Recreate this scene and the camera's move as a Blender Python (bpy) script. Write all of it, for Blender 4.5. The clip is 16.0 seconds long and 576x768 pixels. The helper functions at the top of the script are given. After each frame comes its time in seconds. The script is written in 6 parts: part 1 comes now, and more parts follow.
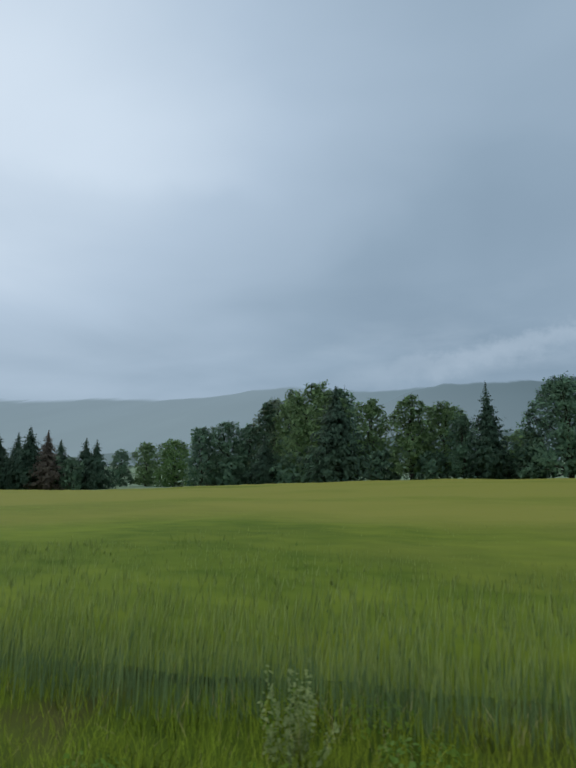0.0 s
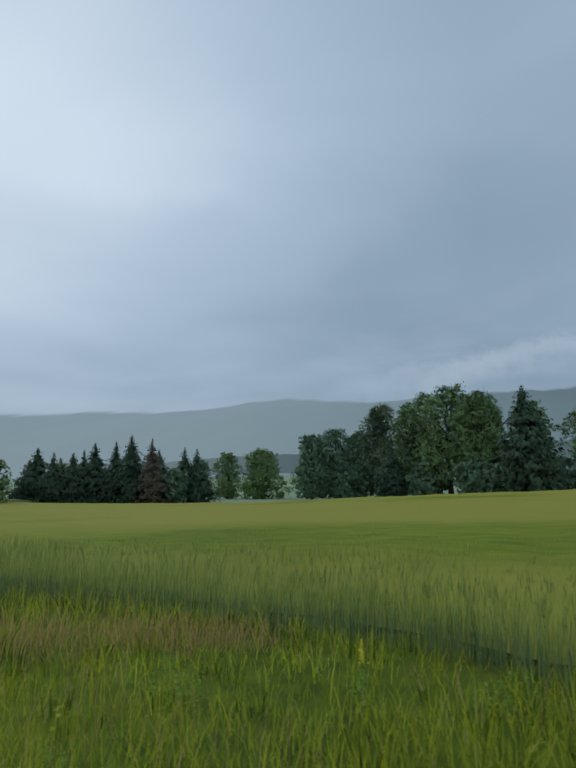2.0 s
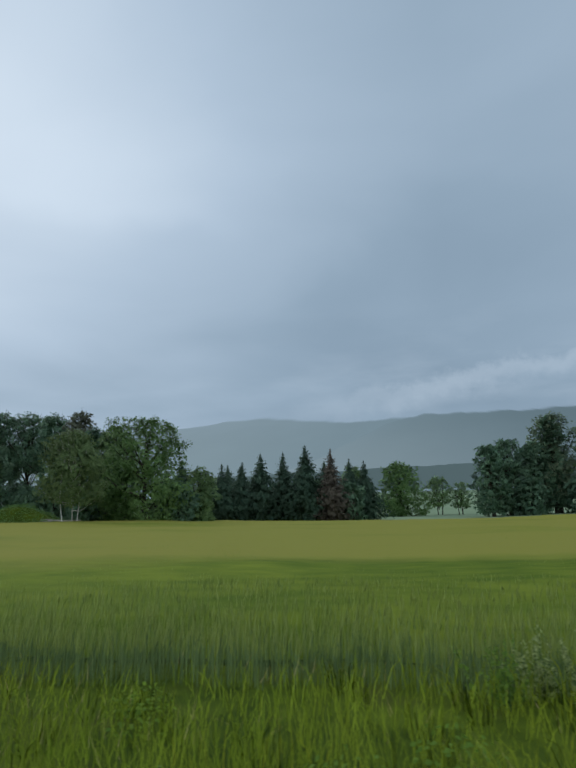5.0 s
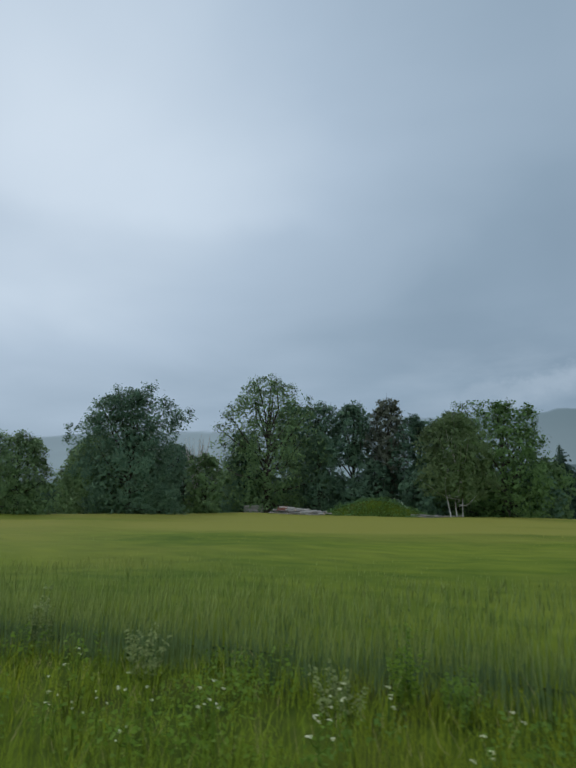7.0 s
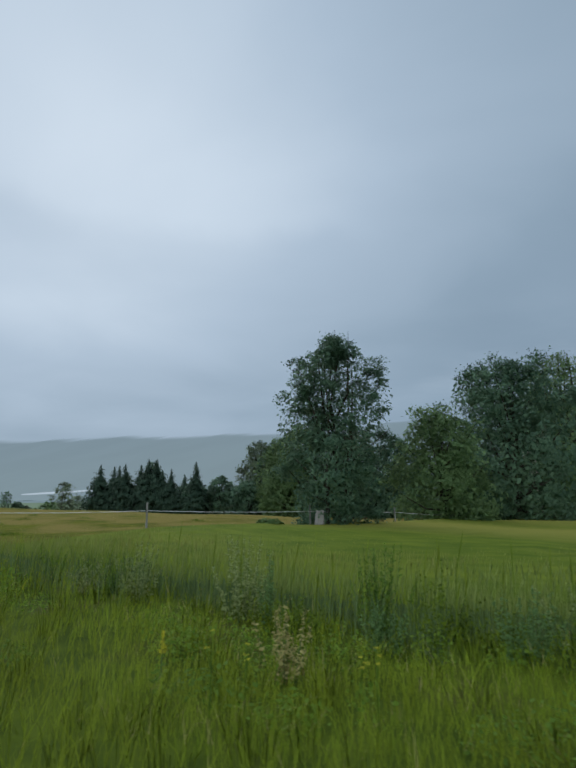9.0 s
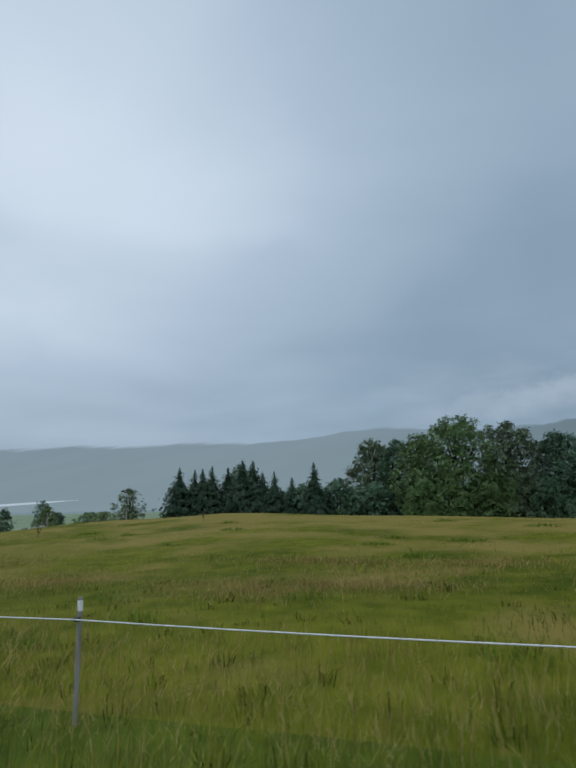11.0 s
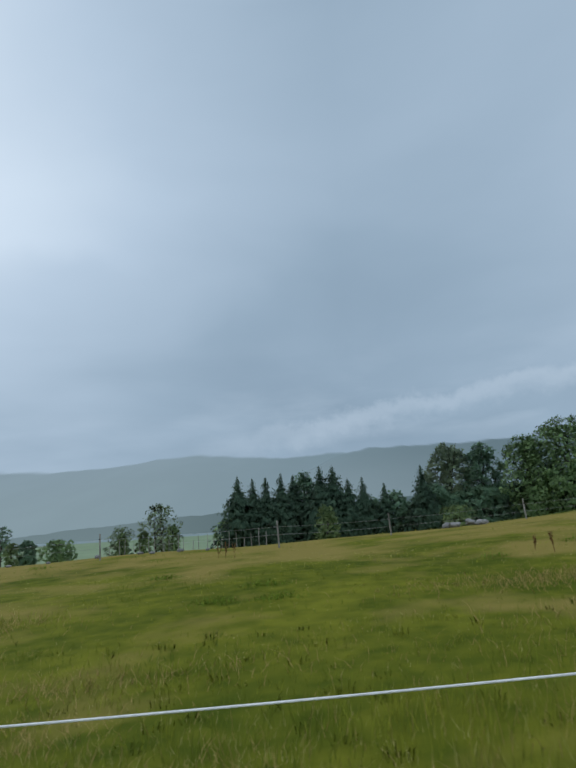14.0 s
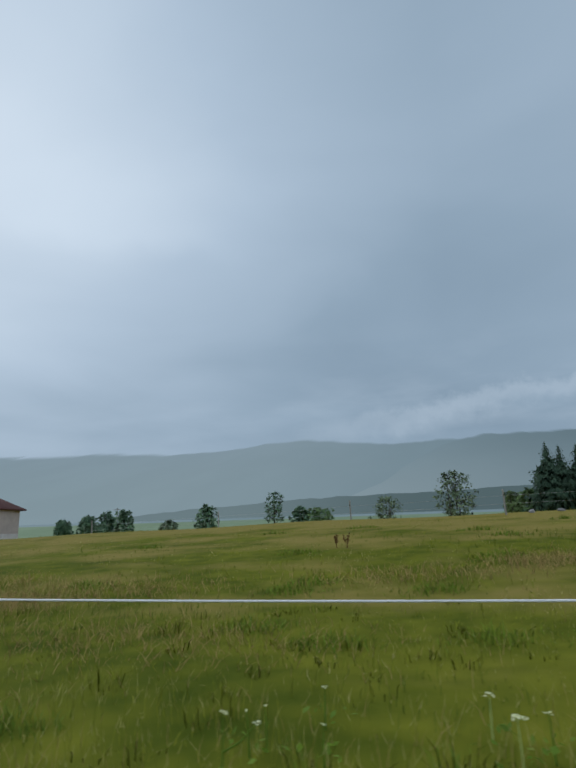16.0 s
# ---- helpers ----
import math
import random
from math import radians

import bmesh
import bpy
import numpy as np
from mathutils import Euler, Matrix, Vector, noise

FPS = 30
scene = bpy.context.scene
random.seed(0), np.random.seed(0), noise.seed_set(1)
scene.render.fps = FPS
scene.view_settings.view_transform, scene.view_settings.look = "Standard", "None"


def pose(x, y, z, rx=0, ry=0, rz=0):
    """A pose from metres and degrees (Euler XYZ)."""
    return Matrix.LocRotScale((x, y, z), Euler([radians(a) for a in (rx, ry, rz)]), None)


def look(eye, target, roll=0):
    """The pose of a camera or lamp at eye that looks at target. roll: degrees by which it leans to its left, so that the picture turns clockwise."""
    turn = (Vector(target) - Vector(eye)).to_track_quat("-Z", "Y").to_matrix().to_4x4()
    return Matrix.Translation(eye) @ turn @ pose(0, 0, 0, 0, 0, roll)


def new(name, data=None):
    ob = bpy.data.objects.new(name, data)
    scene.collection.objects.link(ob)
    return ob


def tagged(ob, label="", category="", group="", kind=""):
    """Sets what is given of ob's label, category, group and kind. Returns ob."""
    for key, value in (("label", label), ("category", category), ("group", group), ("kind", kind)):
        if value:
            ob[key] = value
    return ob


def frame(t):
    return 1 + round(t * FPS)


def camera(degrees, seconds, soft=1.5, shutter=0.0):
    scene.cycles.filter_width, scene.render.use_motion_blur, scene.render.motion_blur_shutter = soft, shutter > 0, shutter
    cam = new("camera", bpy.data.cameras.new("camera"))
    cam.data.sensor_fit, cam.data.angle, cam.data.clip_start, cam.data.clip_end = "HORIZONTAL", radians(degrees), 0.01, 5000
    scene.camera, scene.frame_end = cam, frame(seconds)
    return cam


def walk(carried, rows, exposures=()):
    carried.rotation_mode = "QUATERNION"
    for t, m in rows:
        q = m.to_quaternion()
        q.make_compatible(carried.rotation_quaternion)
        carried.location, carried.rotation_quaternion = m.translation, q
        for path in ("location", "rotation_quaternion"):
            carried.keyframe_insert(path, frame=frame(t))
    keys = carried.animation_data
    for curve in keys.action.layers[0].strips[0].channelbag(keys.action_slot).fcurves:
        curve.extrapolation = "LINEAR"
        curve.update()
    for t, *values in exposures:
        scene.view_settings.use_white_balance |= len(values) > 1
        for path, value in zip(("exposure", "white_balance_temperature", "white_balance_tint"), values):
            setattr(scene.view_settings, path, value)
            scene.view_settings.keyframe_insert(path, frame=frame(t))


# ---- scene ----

# ---------------------------------------------------------------- camera
cam = camera(54.0, 16.0, soft=2.2, shutter=0.035)


def held(x, y, z, yaw, pitch, roll):
    """The pose of the carried camera, from its place and its turn in degrees."""
    return pose(x, y, z, 90 + pitch, 0, yaw) @ pose(0, 0, 0, 0, 0, roll)


PATH = [
    (0.0, 2.21, 0.04, 3.53, 16.12, 9.04, -0.48),
    (0.5, -6.31, 0.18, 3.51, 16.27, 9.72, -1.01),
    (1.0, -14.92, 0.32, 3.49, 16.98, 10.98, -0.93),
    (1.5, -23.55, 0.43, 3.47, 16.75, 10.56, -0.90),
    (2.0, -32.18, 0.55, 3.46, 15.32, 10.23, -1.04),
    (2.5, -40.88, 0.66, 3.45, 12.89, 10.53, -1.17),
    (3.0, -49.72, 0.76, 3.44, 10.64, 10.96, -1.51),
    (5.3, -92.11, 0.93, 3.24, 12.56, 12.42, -1.41),
    (5.5, -96.10, 0.86, 3.23, 13.71, 12.54, -1.12),
    (6.0, -106.29, 0.61, 3.25, 17.87, 12.50, -0.73),
    (6.5, -116.54, 0.30, 3.31, 21.10, 12.36, -0.66),
    (7.0, -126.70, -0.05, 3.37, 22.97, 12.29, -0.58),
    (7.5, -136.59, -0.37, 3.44, 24.95, 12.23, -0.09),
    (8.0, -146.30, -0.61, 3.51, 26.17, 12.27, 0.21),
    (8.5, -156.09, -0.80, 3.57, 26.46, 12.46, -0.16),
    (9.0, -165.63, -0.96, 3.60, 26.67, 12.62, 0.03),
    (9.5, -174.90, -1.06, 3.60, 26.42, 12.78, -0.01),
    (10.0, -183.82, -1.10, 3.56, 26.02, 12.94, 0.17),
    (10.2, -187.31, -1.11, 3.52, 25.89, 13.03, 0.16),
    (12.5, -226.10, -0.62, 3.08, 7.56, 14.53, -3.49),
    (13.0, -234.82, -0.49, 2.89, 4.31, 15.11, -3.63),
    (13.5, -243.42, -0.29, 2.70, 2.36, 15.48, -3.67),
    (14.0, -252.07, -0.00, 2.48, 1.70, 15.60, -3.85),
    (14.5, -260.69, 0.35, 2.23, 2.50, 15.57, -3.71),
    (15.0, -269.14, 0.80, 1.96, 4.68, 15.43, -3.11),
    (15.5, -277.49, 1.28, 1.65, 8.09, 15.13, -2.41),
    (16.0, -285.78, 1.76, 1.29, 12.23, 14.67, -1.63),
]
EXPOSURES = [(0.0, -0.05), (1.0, -0.13), (2.0, -0.09), (3.0, -0.02), (5.5, -0.08), (6.0, -0.12), (7.5, -0.12), (8.5, -0.17), (9.0, -0.13), (10.0, -0.15),
             (12.5, 0.0), (14.0, 0.05), (15.5, 0.0), (16.0, -0.08)]
walk(cam, [(t, held(*row)) for t, *row in PATH], EXPOSURES)

# ---------------------------------------------------------------- sky and sun
SUN_AZ, SUN_EL = 50.0, 36.0        # degrees to the left of +y, and above the horizon


def build_sky():
    world = bpy.data.worlds.new("overcast_sky")
    scene.world = world
    world.use_nodes = True
    nt = world.node_tree
    nt.nodes.clear()
    node, link = nt.nodes.new, nt.links.new

    def math_node(op, a, b=None):
        n = node("ShaderNodeMath")
        n.operation = op
        for k, v in enumerate((a, b)):
            if v is None:
                continue
            if isinstance(v, (int, float)):
                n.inputs[k].default_value = v
            else:
                link(v, n.inputs[k])
        return n.outputs[0]

    def ramp(fac, stops):
        n = node("ShaderNodeValToRGB")
        el = n.color_ramp.elements
        while len(el) < len(stops):
            el.new(0.5)
        for e, (p, c) in zip(el, stops):
            e.position, e.color = p, (*c, 1)
        link(fac, n.inputs[0])
        return n.outputs[0]

    coord = node("ShaderNodeTexCoord").outputs["Generated"]
    split = node("ShaderNodeSeparateXYZ")
    link(coord, split.inputs[0])
    # a cloud plane seen in perspective: x / (z + c), y / (z + c)
    zc = math_node("ADD", math_node("MAXIMUM", split.outputs[2], 0.0), 0.13)
    comb = node("ShaderNodeCombineXYZ")
    link(math_node("DIVIDE", split.outputs[0], zc), comb.inputs[0])
    link(math_node("DIVIDE", split.outputs[1], zc), comb.inputs[1])
    comb.inputs[2].default_value = 3.7
    noise_big = node("ShaderNodeTexNoise")
    noise_big.inputs["Scale"].default_value = 1.25
    noise_big.inputs["Detail"].default_value = 5.0
    noise_big.inputs["Roughness"].default_value = 0.42
    noise_big.inputs["Distortion"].default_value = 0.25
    link(comb.outputs[0], noise_big.inputs["Vector"])
    # brightness falls off with the angle from the veiled sun
    dot = node("ShaderNodeVectorMath")
    dot.operation = "DOT_PRODUCT"
    link(coord, dot.inputs[0])
    a, e = radians(SUN_AZ), radians(SUN_EL)
    dot.inputs[1].default_value = (-math.sin(a) * math.cos(e), math.cos(a) * math.cos(e), math.sin(e))
    glow = math_node("POWER", math_node("MAXIMUM", dot.outputs["Value"], 0.0), 5.2)
    level = math_node("ADD", math_node("MULTIPLY", glow, 0.63),
                      math_node("MULTIPLY", math_node("SUBTRACT", noise_big.outputs["Fac"], 0.5), 0.40))
    high = math_node("MULTIPLY", math_node("MAXIMUM", math_node("SUBTRACT", split.outputs[2], 0.76), 0.0), 2.6)
    # unseen sky behind the camera, brightened to light the fronts of the trees
    behind = math_node("MULTIPLY", math_node("MAXIMUM", math_node("MULTIPLY", split.outputs[1], -1.0), 0.0), 0.9)
    aside = math_node("MULTIPLY", math_node("MAXIMUM", math_node("SUBTRACT", split.outputs[0], 0.08), 0.0), 0.5)
    level = math_node("ADD", math_node("ADD", math_node("ADD", math_node("ADD", level, high), behind), aside), 0.155)
    # the cloud base is a little darker low over the hills
    base = node("ShaderNodeMapRange")
    base.interpolation_type = "SMOOTHSTEP"
    base.inputs["From Min"].default_value, base.inputs["From Max"].default_value = 0.34, 0.14
    base.inputs["To Max"].default_value = 0.085
    link(split.outputs[2], base.inputs[0])
    level = math_node("SUBTRACT", level, base.outputs[0])
    shelf_noise = node("ShaderNodeTexNoise")
    shelf_noise.inputs["Scale"].default_value, shelf_noise.inputs["Detail"].default_value = 3.2, 5.0
    link(coord, shelf_noise.inputs["Vector"])
    wavy = math_node("ADD", split.outputs[2], math_node("MULTIPLY", math_node("SUBTRACT", shelf_noise.outputs["Fac"], 0.5), 0.11))

    def eased(value, lo, hi, top=1.0):
        n = node("ShaderNodeMapRange")
        n.interpolation_type = "SMOOTHSTEP"
        n.inputs["From Min"].default_value, n.inputs["From Max"].default_value, n.inputs["To Max"].default_value = lo, hi, top
        link(value, n.inputs[0])
        return n.outputs[0]

    west_side = eased(math_node("DIVIDE", split.outputs[0], math_node("MAXIMUM", split.outputs[1], 0.05)), -0.12, -0.50)
    shelf = math_node("SUBTRACT", math_node("MULTIPLY", eased(wavy, 0.435, 0.485), eased(wavy, 0.70, 0.49, 0.060)),
                      math_node("MULTIPLY", eased(wavy, 0.485, 0.43), eased(wavy, 0.28, 0.43, 0.035)))
    level = math_node("ADD", level, math_node("MULTIPLY", shelf, west_side))
    clouds = ramp(level, [(0.0, (0.220, 0.312, 0.410)), (0.25, (0.295, 0.402, 0.515)), (0.55, (0.455, 0.575, 0.712)),
                          (0.85, (0.660, 0.780, 0.910)), (1.0, (0.83, 0.92, 1.0))])
    # low streaks of paler cloud over the hills
    streak = node("ShaderNodeTexNoise")
    streak.inputs["Scale"].default_value = 5.0
    streak.inputs["Detail"].default_value = 6.0
    streak.inputs["Roughness"].default_value = 0.5
    mapping = node("ShaderNodeMapping")
    mapping.inputs["Scale"].default_value = (1.0, 1.0, 4.0)
    mapping.inputs["Rotation"].default_value = (0.0, radians(7), 0.0)
    link(coord, mapping.inputs[0])
    link(mapping.outputs[0], streak.inputs["Vector"])
    lowness = ramp(split.outputs[2], [(0.0, (0, 0, 0)), (0.14, (0.3, 0.3, 0.3)), (0.20, (1, 1, 1)), (0.27, (0.3, 0.3, 0.3)), (0.36, (0, 0, 0))])
    wisps = ramp(streak.outputs["Fac"], [(0.0, (0, 0, 0)), (0.50, (0, 0, 0)), (0.68, (1, 1, 1))])
    rightness = node("ShaderNodeMapRange")
    rightness.interpolation_type = "SMOOTHSTEP"
    rightness.inputs["From Min"].default_value, rightness.inputs["From Max"].default_value = -0.45, 0.15
    rightness.inputs["To Min"].default_value = 0.25
    link(split.outputs[0], rightness.inputs[0])
    amount = math_node("MULTIPLY", math_node("MULTIPLY", math_node("MULTIPLY", lowness, wisps), rightness.outputs[0]), 0.34)
    veil = node("ShaderNodeMix")
    veil.data_type = "RGBA"
    link(amount, veil.inputs[0])
    link(clouds, veil.inputs[6])
    veil.inputs[7].default_value = (0.50, 0.61, 0.73, 1)
    # a bank of low cloud rising along the hills, with a crisp ragged upper edge
    ahead = math_node("MAXIMUM", split.outputs[1], 0.05)
    u, v = math_node("DIVIDE", split.outputs[0], ahead), math_node("DIVIDE", split.outputs[2], ahead)
    rag = node("ShaderNodeTexNoise")
    rag.inputs["Scale"].default_value = 19.0
    rag.inputs["Detail"].default_value = 7.0
    rag.inputs["Roughness"].default_value = 0.62
    link(coord, rag.inputs["Vector"])
    edge = math_node("ADD", math_node("ADD", math_node("MULTIPLY", u, 0.16), 0.196), math_node("MULTIPLY", math_node("SUBTRACT", rag.outputs["Fac"], 0.5), 0.085))
    over = math_node("SUBTRACT", v, edge)

    bank_amount = math_node("MULTIPLY", math_node("MULTIPLY", eased(over, -0.045, -0.004), eased(over, 0.019, -0.003)), math_node("MULTIPLY", eased(u, -0.26, 0.08, 0.48), eased(u, 1.4, 0.7)))
    bank = node("ShaderNodeMix")
    bank.data_type = "RGBA"
    link(bank_amount, bank.inputs[0])
    link(veil.outputs[2], bank.inputs[6])
    bank.inputs[7].default_value = (0.46, 0.565, 0.68, 1)
    # a little of the clear sky behind
    sky = node("ShaderNodeTexSky")
    sky.sky_type, sky.sun_disc = "NISHITA", False
    sky.sun_elevation, sky.sun_rotation = radians(SUN_EL), radians(-SUN_AZ)
    sky_bg, cloud_bg, both = node("ShaderNodeBackground"), node("ShaderNodeBackground"), node("ShaderNodeMixShader")
    sky_bg.inputs["Strength"].default_value = 0.08
    cloud_bg.inputs["Strength"].default_value = 1.0
    link(sky.outputs[0], sky_bg.inputs[0])
    link(bank.outputs[2], cloud_bg.inputs[0])
    both.inputs[0].default_value = 0.96
    link(sky_bg.outputs[0], both.inputs[1])
    link(cloud_bg.outputs[0], both.inputs[2])
    link(both.outputs[0], node("ShaderNodeOutputWorld").inputs[0])


build_sky()
sun_data = bpy.data.lights.new("sun", "SUN")
sun_data.energy, sun_data.angle, sun_data.color = 0.9, radians(35), (1.0, 0.97, 0.92)
sun = new("sun", sun_data)
sun.matrix_world = look((0, 0, 60), (60 * math.sin(radians(SUN_AZ)), -60 * math.cos(radians(SUN_AZ)), 60 - 60 * math.tan(radians(SUN_EL))))

# ---------------------------------------------------------------- materials


def material(name, dark, light, rough=0.7, scale=1.0, island=False, through_light=0.0, bump=0.0, stretch=(1, 1, 1), third=None, third_at=0.62, third_scale=0.05, third_y=None, obj_random=False, gloss=0.06, share=0.65):
    """Two colours mixed by noise at two scales (or by the random of each island); a third in large patches."""
    m = bpy.data.materials.new(name)
    m.use_nodes = True
    nt = m.node_tree
    node, link = nt.nodes.new, nt.links.new
    bsdf = nt.nodes["Principled BSDF"]
    bsdf.inputs["Roughness"].default_value = rough
    bsdf.inputs["Specular IOR Level"].default_value = gloss
    geo = node("ShaderNodeNewGeometry")
    mapping = node("ShaderNodeMapping")
    mapping.inputs["Scale"].default_value = stretch
    link(geo.outputs["Position"], mapping.inputs[0])
    fine = node("ShaderNodeTexNoise")
    fine.inputs["Scale"].default_value, fine.inputs["Detail"].default_value = scale, 6.0
    link(mapping.outputs[0], fine.inputs["Vector"])
    broad = node("ShaderNodeTexNoise")
    broad.inputs["Scale"].default_value, broad.inputs["Detail"].default_value = scale * 0.13, 4.0
    link(mapping.outputs[0], broad.inputs["Vector"])
    add = node("ShaderNodeMath")
    add.operation = "ADD"
    link(fine.outputs["Fac"], add.inputs[0])
    link(broad.outputs["Fac"], add.inputs[1])
    half = node("ShaderNodeMapRange")
    half.inputs["From Min"].default_value, half.inputs["From Max"].default_value = 0.72, 1.28
    link(add.outputs[0], half.inputs[0])
    fac = half.outputs[0]
    if island or obj_random:
        mixer = node("ShaderNodeMath")
        mixer.operation = "MULTIPLY_ADD"
        src = geo.outputs["Random Per Island"] if island else node("ShaderNodeObjectInfo").outputs["Random"]
        link(src, mixer.inputs[0])
        mixer.inputs[1].default_value = share
        scaled = node("ShaderNodeMath")
        scaled.operation = "MULTIPLY"
        link(fac, scaled.inputs[0])
        scaled.inputs[1].default_value = 1.0 - share
        link(scaled.outputs[0], mixer.inputs[2])
        fac = mixer.outputs[0]
    mix = node("ShaderNodeMix")
    mix.data_type = "RGBA"
    link(fac, mix.inputs[0])
    mix.inputs[6].default_value, mix.inputs[7].default_value = (*dark, 1), (*light, 1)
    colour = mix.outputs[2]
    if third:
        patch = node("ShaderNodeTexNoise")
        patch.inputs["Scale"].default_value, patch.inputs["Detail"].default_value = third_scale, 4.0
        link(mapping.outputs[0], patch.inputs["Vector"])
        span = node("ShaderNodeMapRange")
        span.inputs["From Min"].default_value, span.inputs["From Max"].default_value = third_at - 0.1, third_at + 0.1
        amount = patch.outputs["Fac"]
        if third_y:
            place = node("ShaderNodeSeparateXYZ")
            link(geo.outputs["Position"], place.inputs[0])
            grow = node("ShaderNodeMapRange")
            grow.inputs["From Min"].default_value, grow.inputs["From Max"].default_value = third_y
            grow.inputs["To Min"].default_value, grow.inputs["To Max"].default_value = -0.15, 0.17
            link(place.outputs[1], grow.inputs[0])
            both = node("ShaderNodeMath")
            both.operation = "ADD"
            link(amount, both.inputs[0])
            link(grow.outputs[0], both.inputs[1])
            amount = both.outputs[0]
        link(amount, span.inputs[0])
        mix2 = node("ShaderNodeMix")
        mix2.data_type = "RGBA"
        link(span.outputs[0], mix2.inputs[0])
        link(colour, mix2.inputs[6])
        mix2.inputs[7].default_value = (*third, 1)
        colour = mix2.outputs[2]
    link(colour, bsdf.inputs["Base Color"])
    if bump:
        b = node("ShaderNodeBump")
        b.inputs["Strength"].default_value, b.inputs["Distance"].default_value = bump, 0.05
        link(fine.outputs["Fac"], b.inputs["Height"])
        link(b.outputs[0], bsdf.inputs["Normal"])
    if through_light:
        leaf = node("ShaderNodeBsdfTranslucent")
        link(colour, leaf.inputs[0])
        blend = node("ShaderNodeMixShader")
        blend.inputs[0].default_value = through_light
        link(bsdf.outputs[0], blend.inputs[1])
        link(leaf.outputs[0], blend.inputs[2])
        link(blend.outputs[0], nt.nodes["Material Output"].inputs[0])
    return m


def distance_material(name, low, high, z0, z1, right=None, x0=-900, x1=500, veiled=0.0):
    """A distant backdrop that glows faintly, its haze put into the glow colour, with the mottle of far woods. veiled:
    how far its crest fades clear in place of low cloud.
    """
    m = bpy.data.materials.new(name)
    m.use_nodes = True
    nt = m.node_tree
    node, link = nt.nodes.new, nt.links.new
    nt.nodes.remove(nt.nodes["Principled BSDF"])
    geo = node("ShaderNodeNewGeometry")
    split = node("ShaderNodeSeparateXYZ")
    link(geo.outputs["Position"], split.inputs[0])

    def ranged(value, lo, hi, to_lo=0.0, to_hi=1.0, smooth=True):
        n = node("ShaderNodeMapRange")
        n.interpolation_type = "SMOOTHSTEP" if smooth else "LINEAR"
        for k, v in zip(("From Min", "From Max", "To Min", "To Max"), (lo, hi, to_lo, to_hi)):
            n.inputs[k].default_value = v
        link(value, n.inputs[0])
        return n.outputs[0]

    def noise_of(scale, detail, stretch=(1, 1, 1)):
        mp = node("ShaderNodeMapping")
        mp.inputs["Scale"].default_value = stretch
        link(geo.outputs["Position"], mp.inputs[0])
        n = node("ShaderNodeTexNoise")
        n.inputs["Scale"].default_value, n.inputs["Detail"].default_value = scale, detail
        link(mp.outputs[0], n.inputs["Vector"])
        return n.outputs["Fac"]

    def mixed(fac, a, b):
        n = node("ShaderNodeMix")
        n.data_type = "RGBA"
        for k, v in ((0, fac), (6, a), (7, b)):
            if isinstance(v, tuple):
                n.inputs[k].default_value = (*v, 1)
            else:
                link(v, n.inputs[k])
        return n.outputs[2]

    # tone by height: the valley's mist is put into the glow colour
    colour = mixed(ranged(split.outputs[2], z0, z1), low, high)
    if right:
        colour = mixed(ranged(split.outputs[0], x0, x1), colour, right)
    # faint mottle of far woods in the strength of the glow
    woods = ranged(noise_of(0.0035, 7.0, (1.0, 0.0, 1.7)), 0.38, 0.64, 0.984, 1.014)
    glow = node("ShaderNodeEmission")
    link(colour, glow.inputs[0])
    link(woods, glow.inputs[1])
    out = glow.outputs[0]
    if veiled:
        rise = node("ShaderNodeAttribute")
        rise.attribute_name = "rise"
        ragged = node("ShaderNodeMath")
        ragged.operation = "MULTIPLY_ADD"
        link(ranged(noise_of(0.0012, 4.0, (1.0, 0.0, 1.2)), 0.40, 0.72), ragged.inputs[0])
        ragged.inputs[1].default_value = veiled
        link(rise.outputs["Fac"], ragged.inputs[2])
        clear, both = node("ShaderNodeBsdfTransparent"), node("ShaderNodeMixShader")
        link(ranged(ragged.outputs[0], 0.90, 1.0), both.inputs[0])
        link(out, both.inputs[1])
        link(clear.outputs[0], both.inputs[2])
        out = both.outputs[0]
    link(out, nt.nodes["Material Output"].inputs[0])
    return m


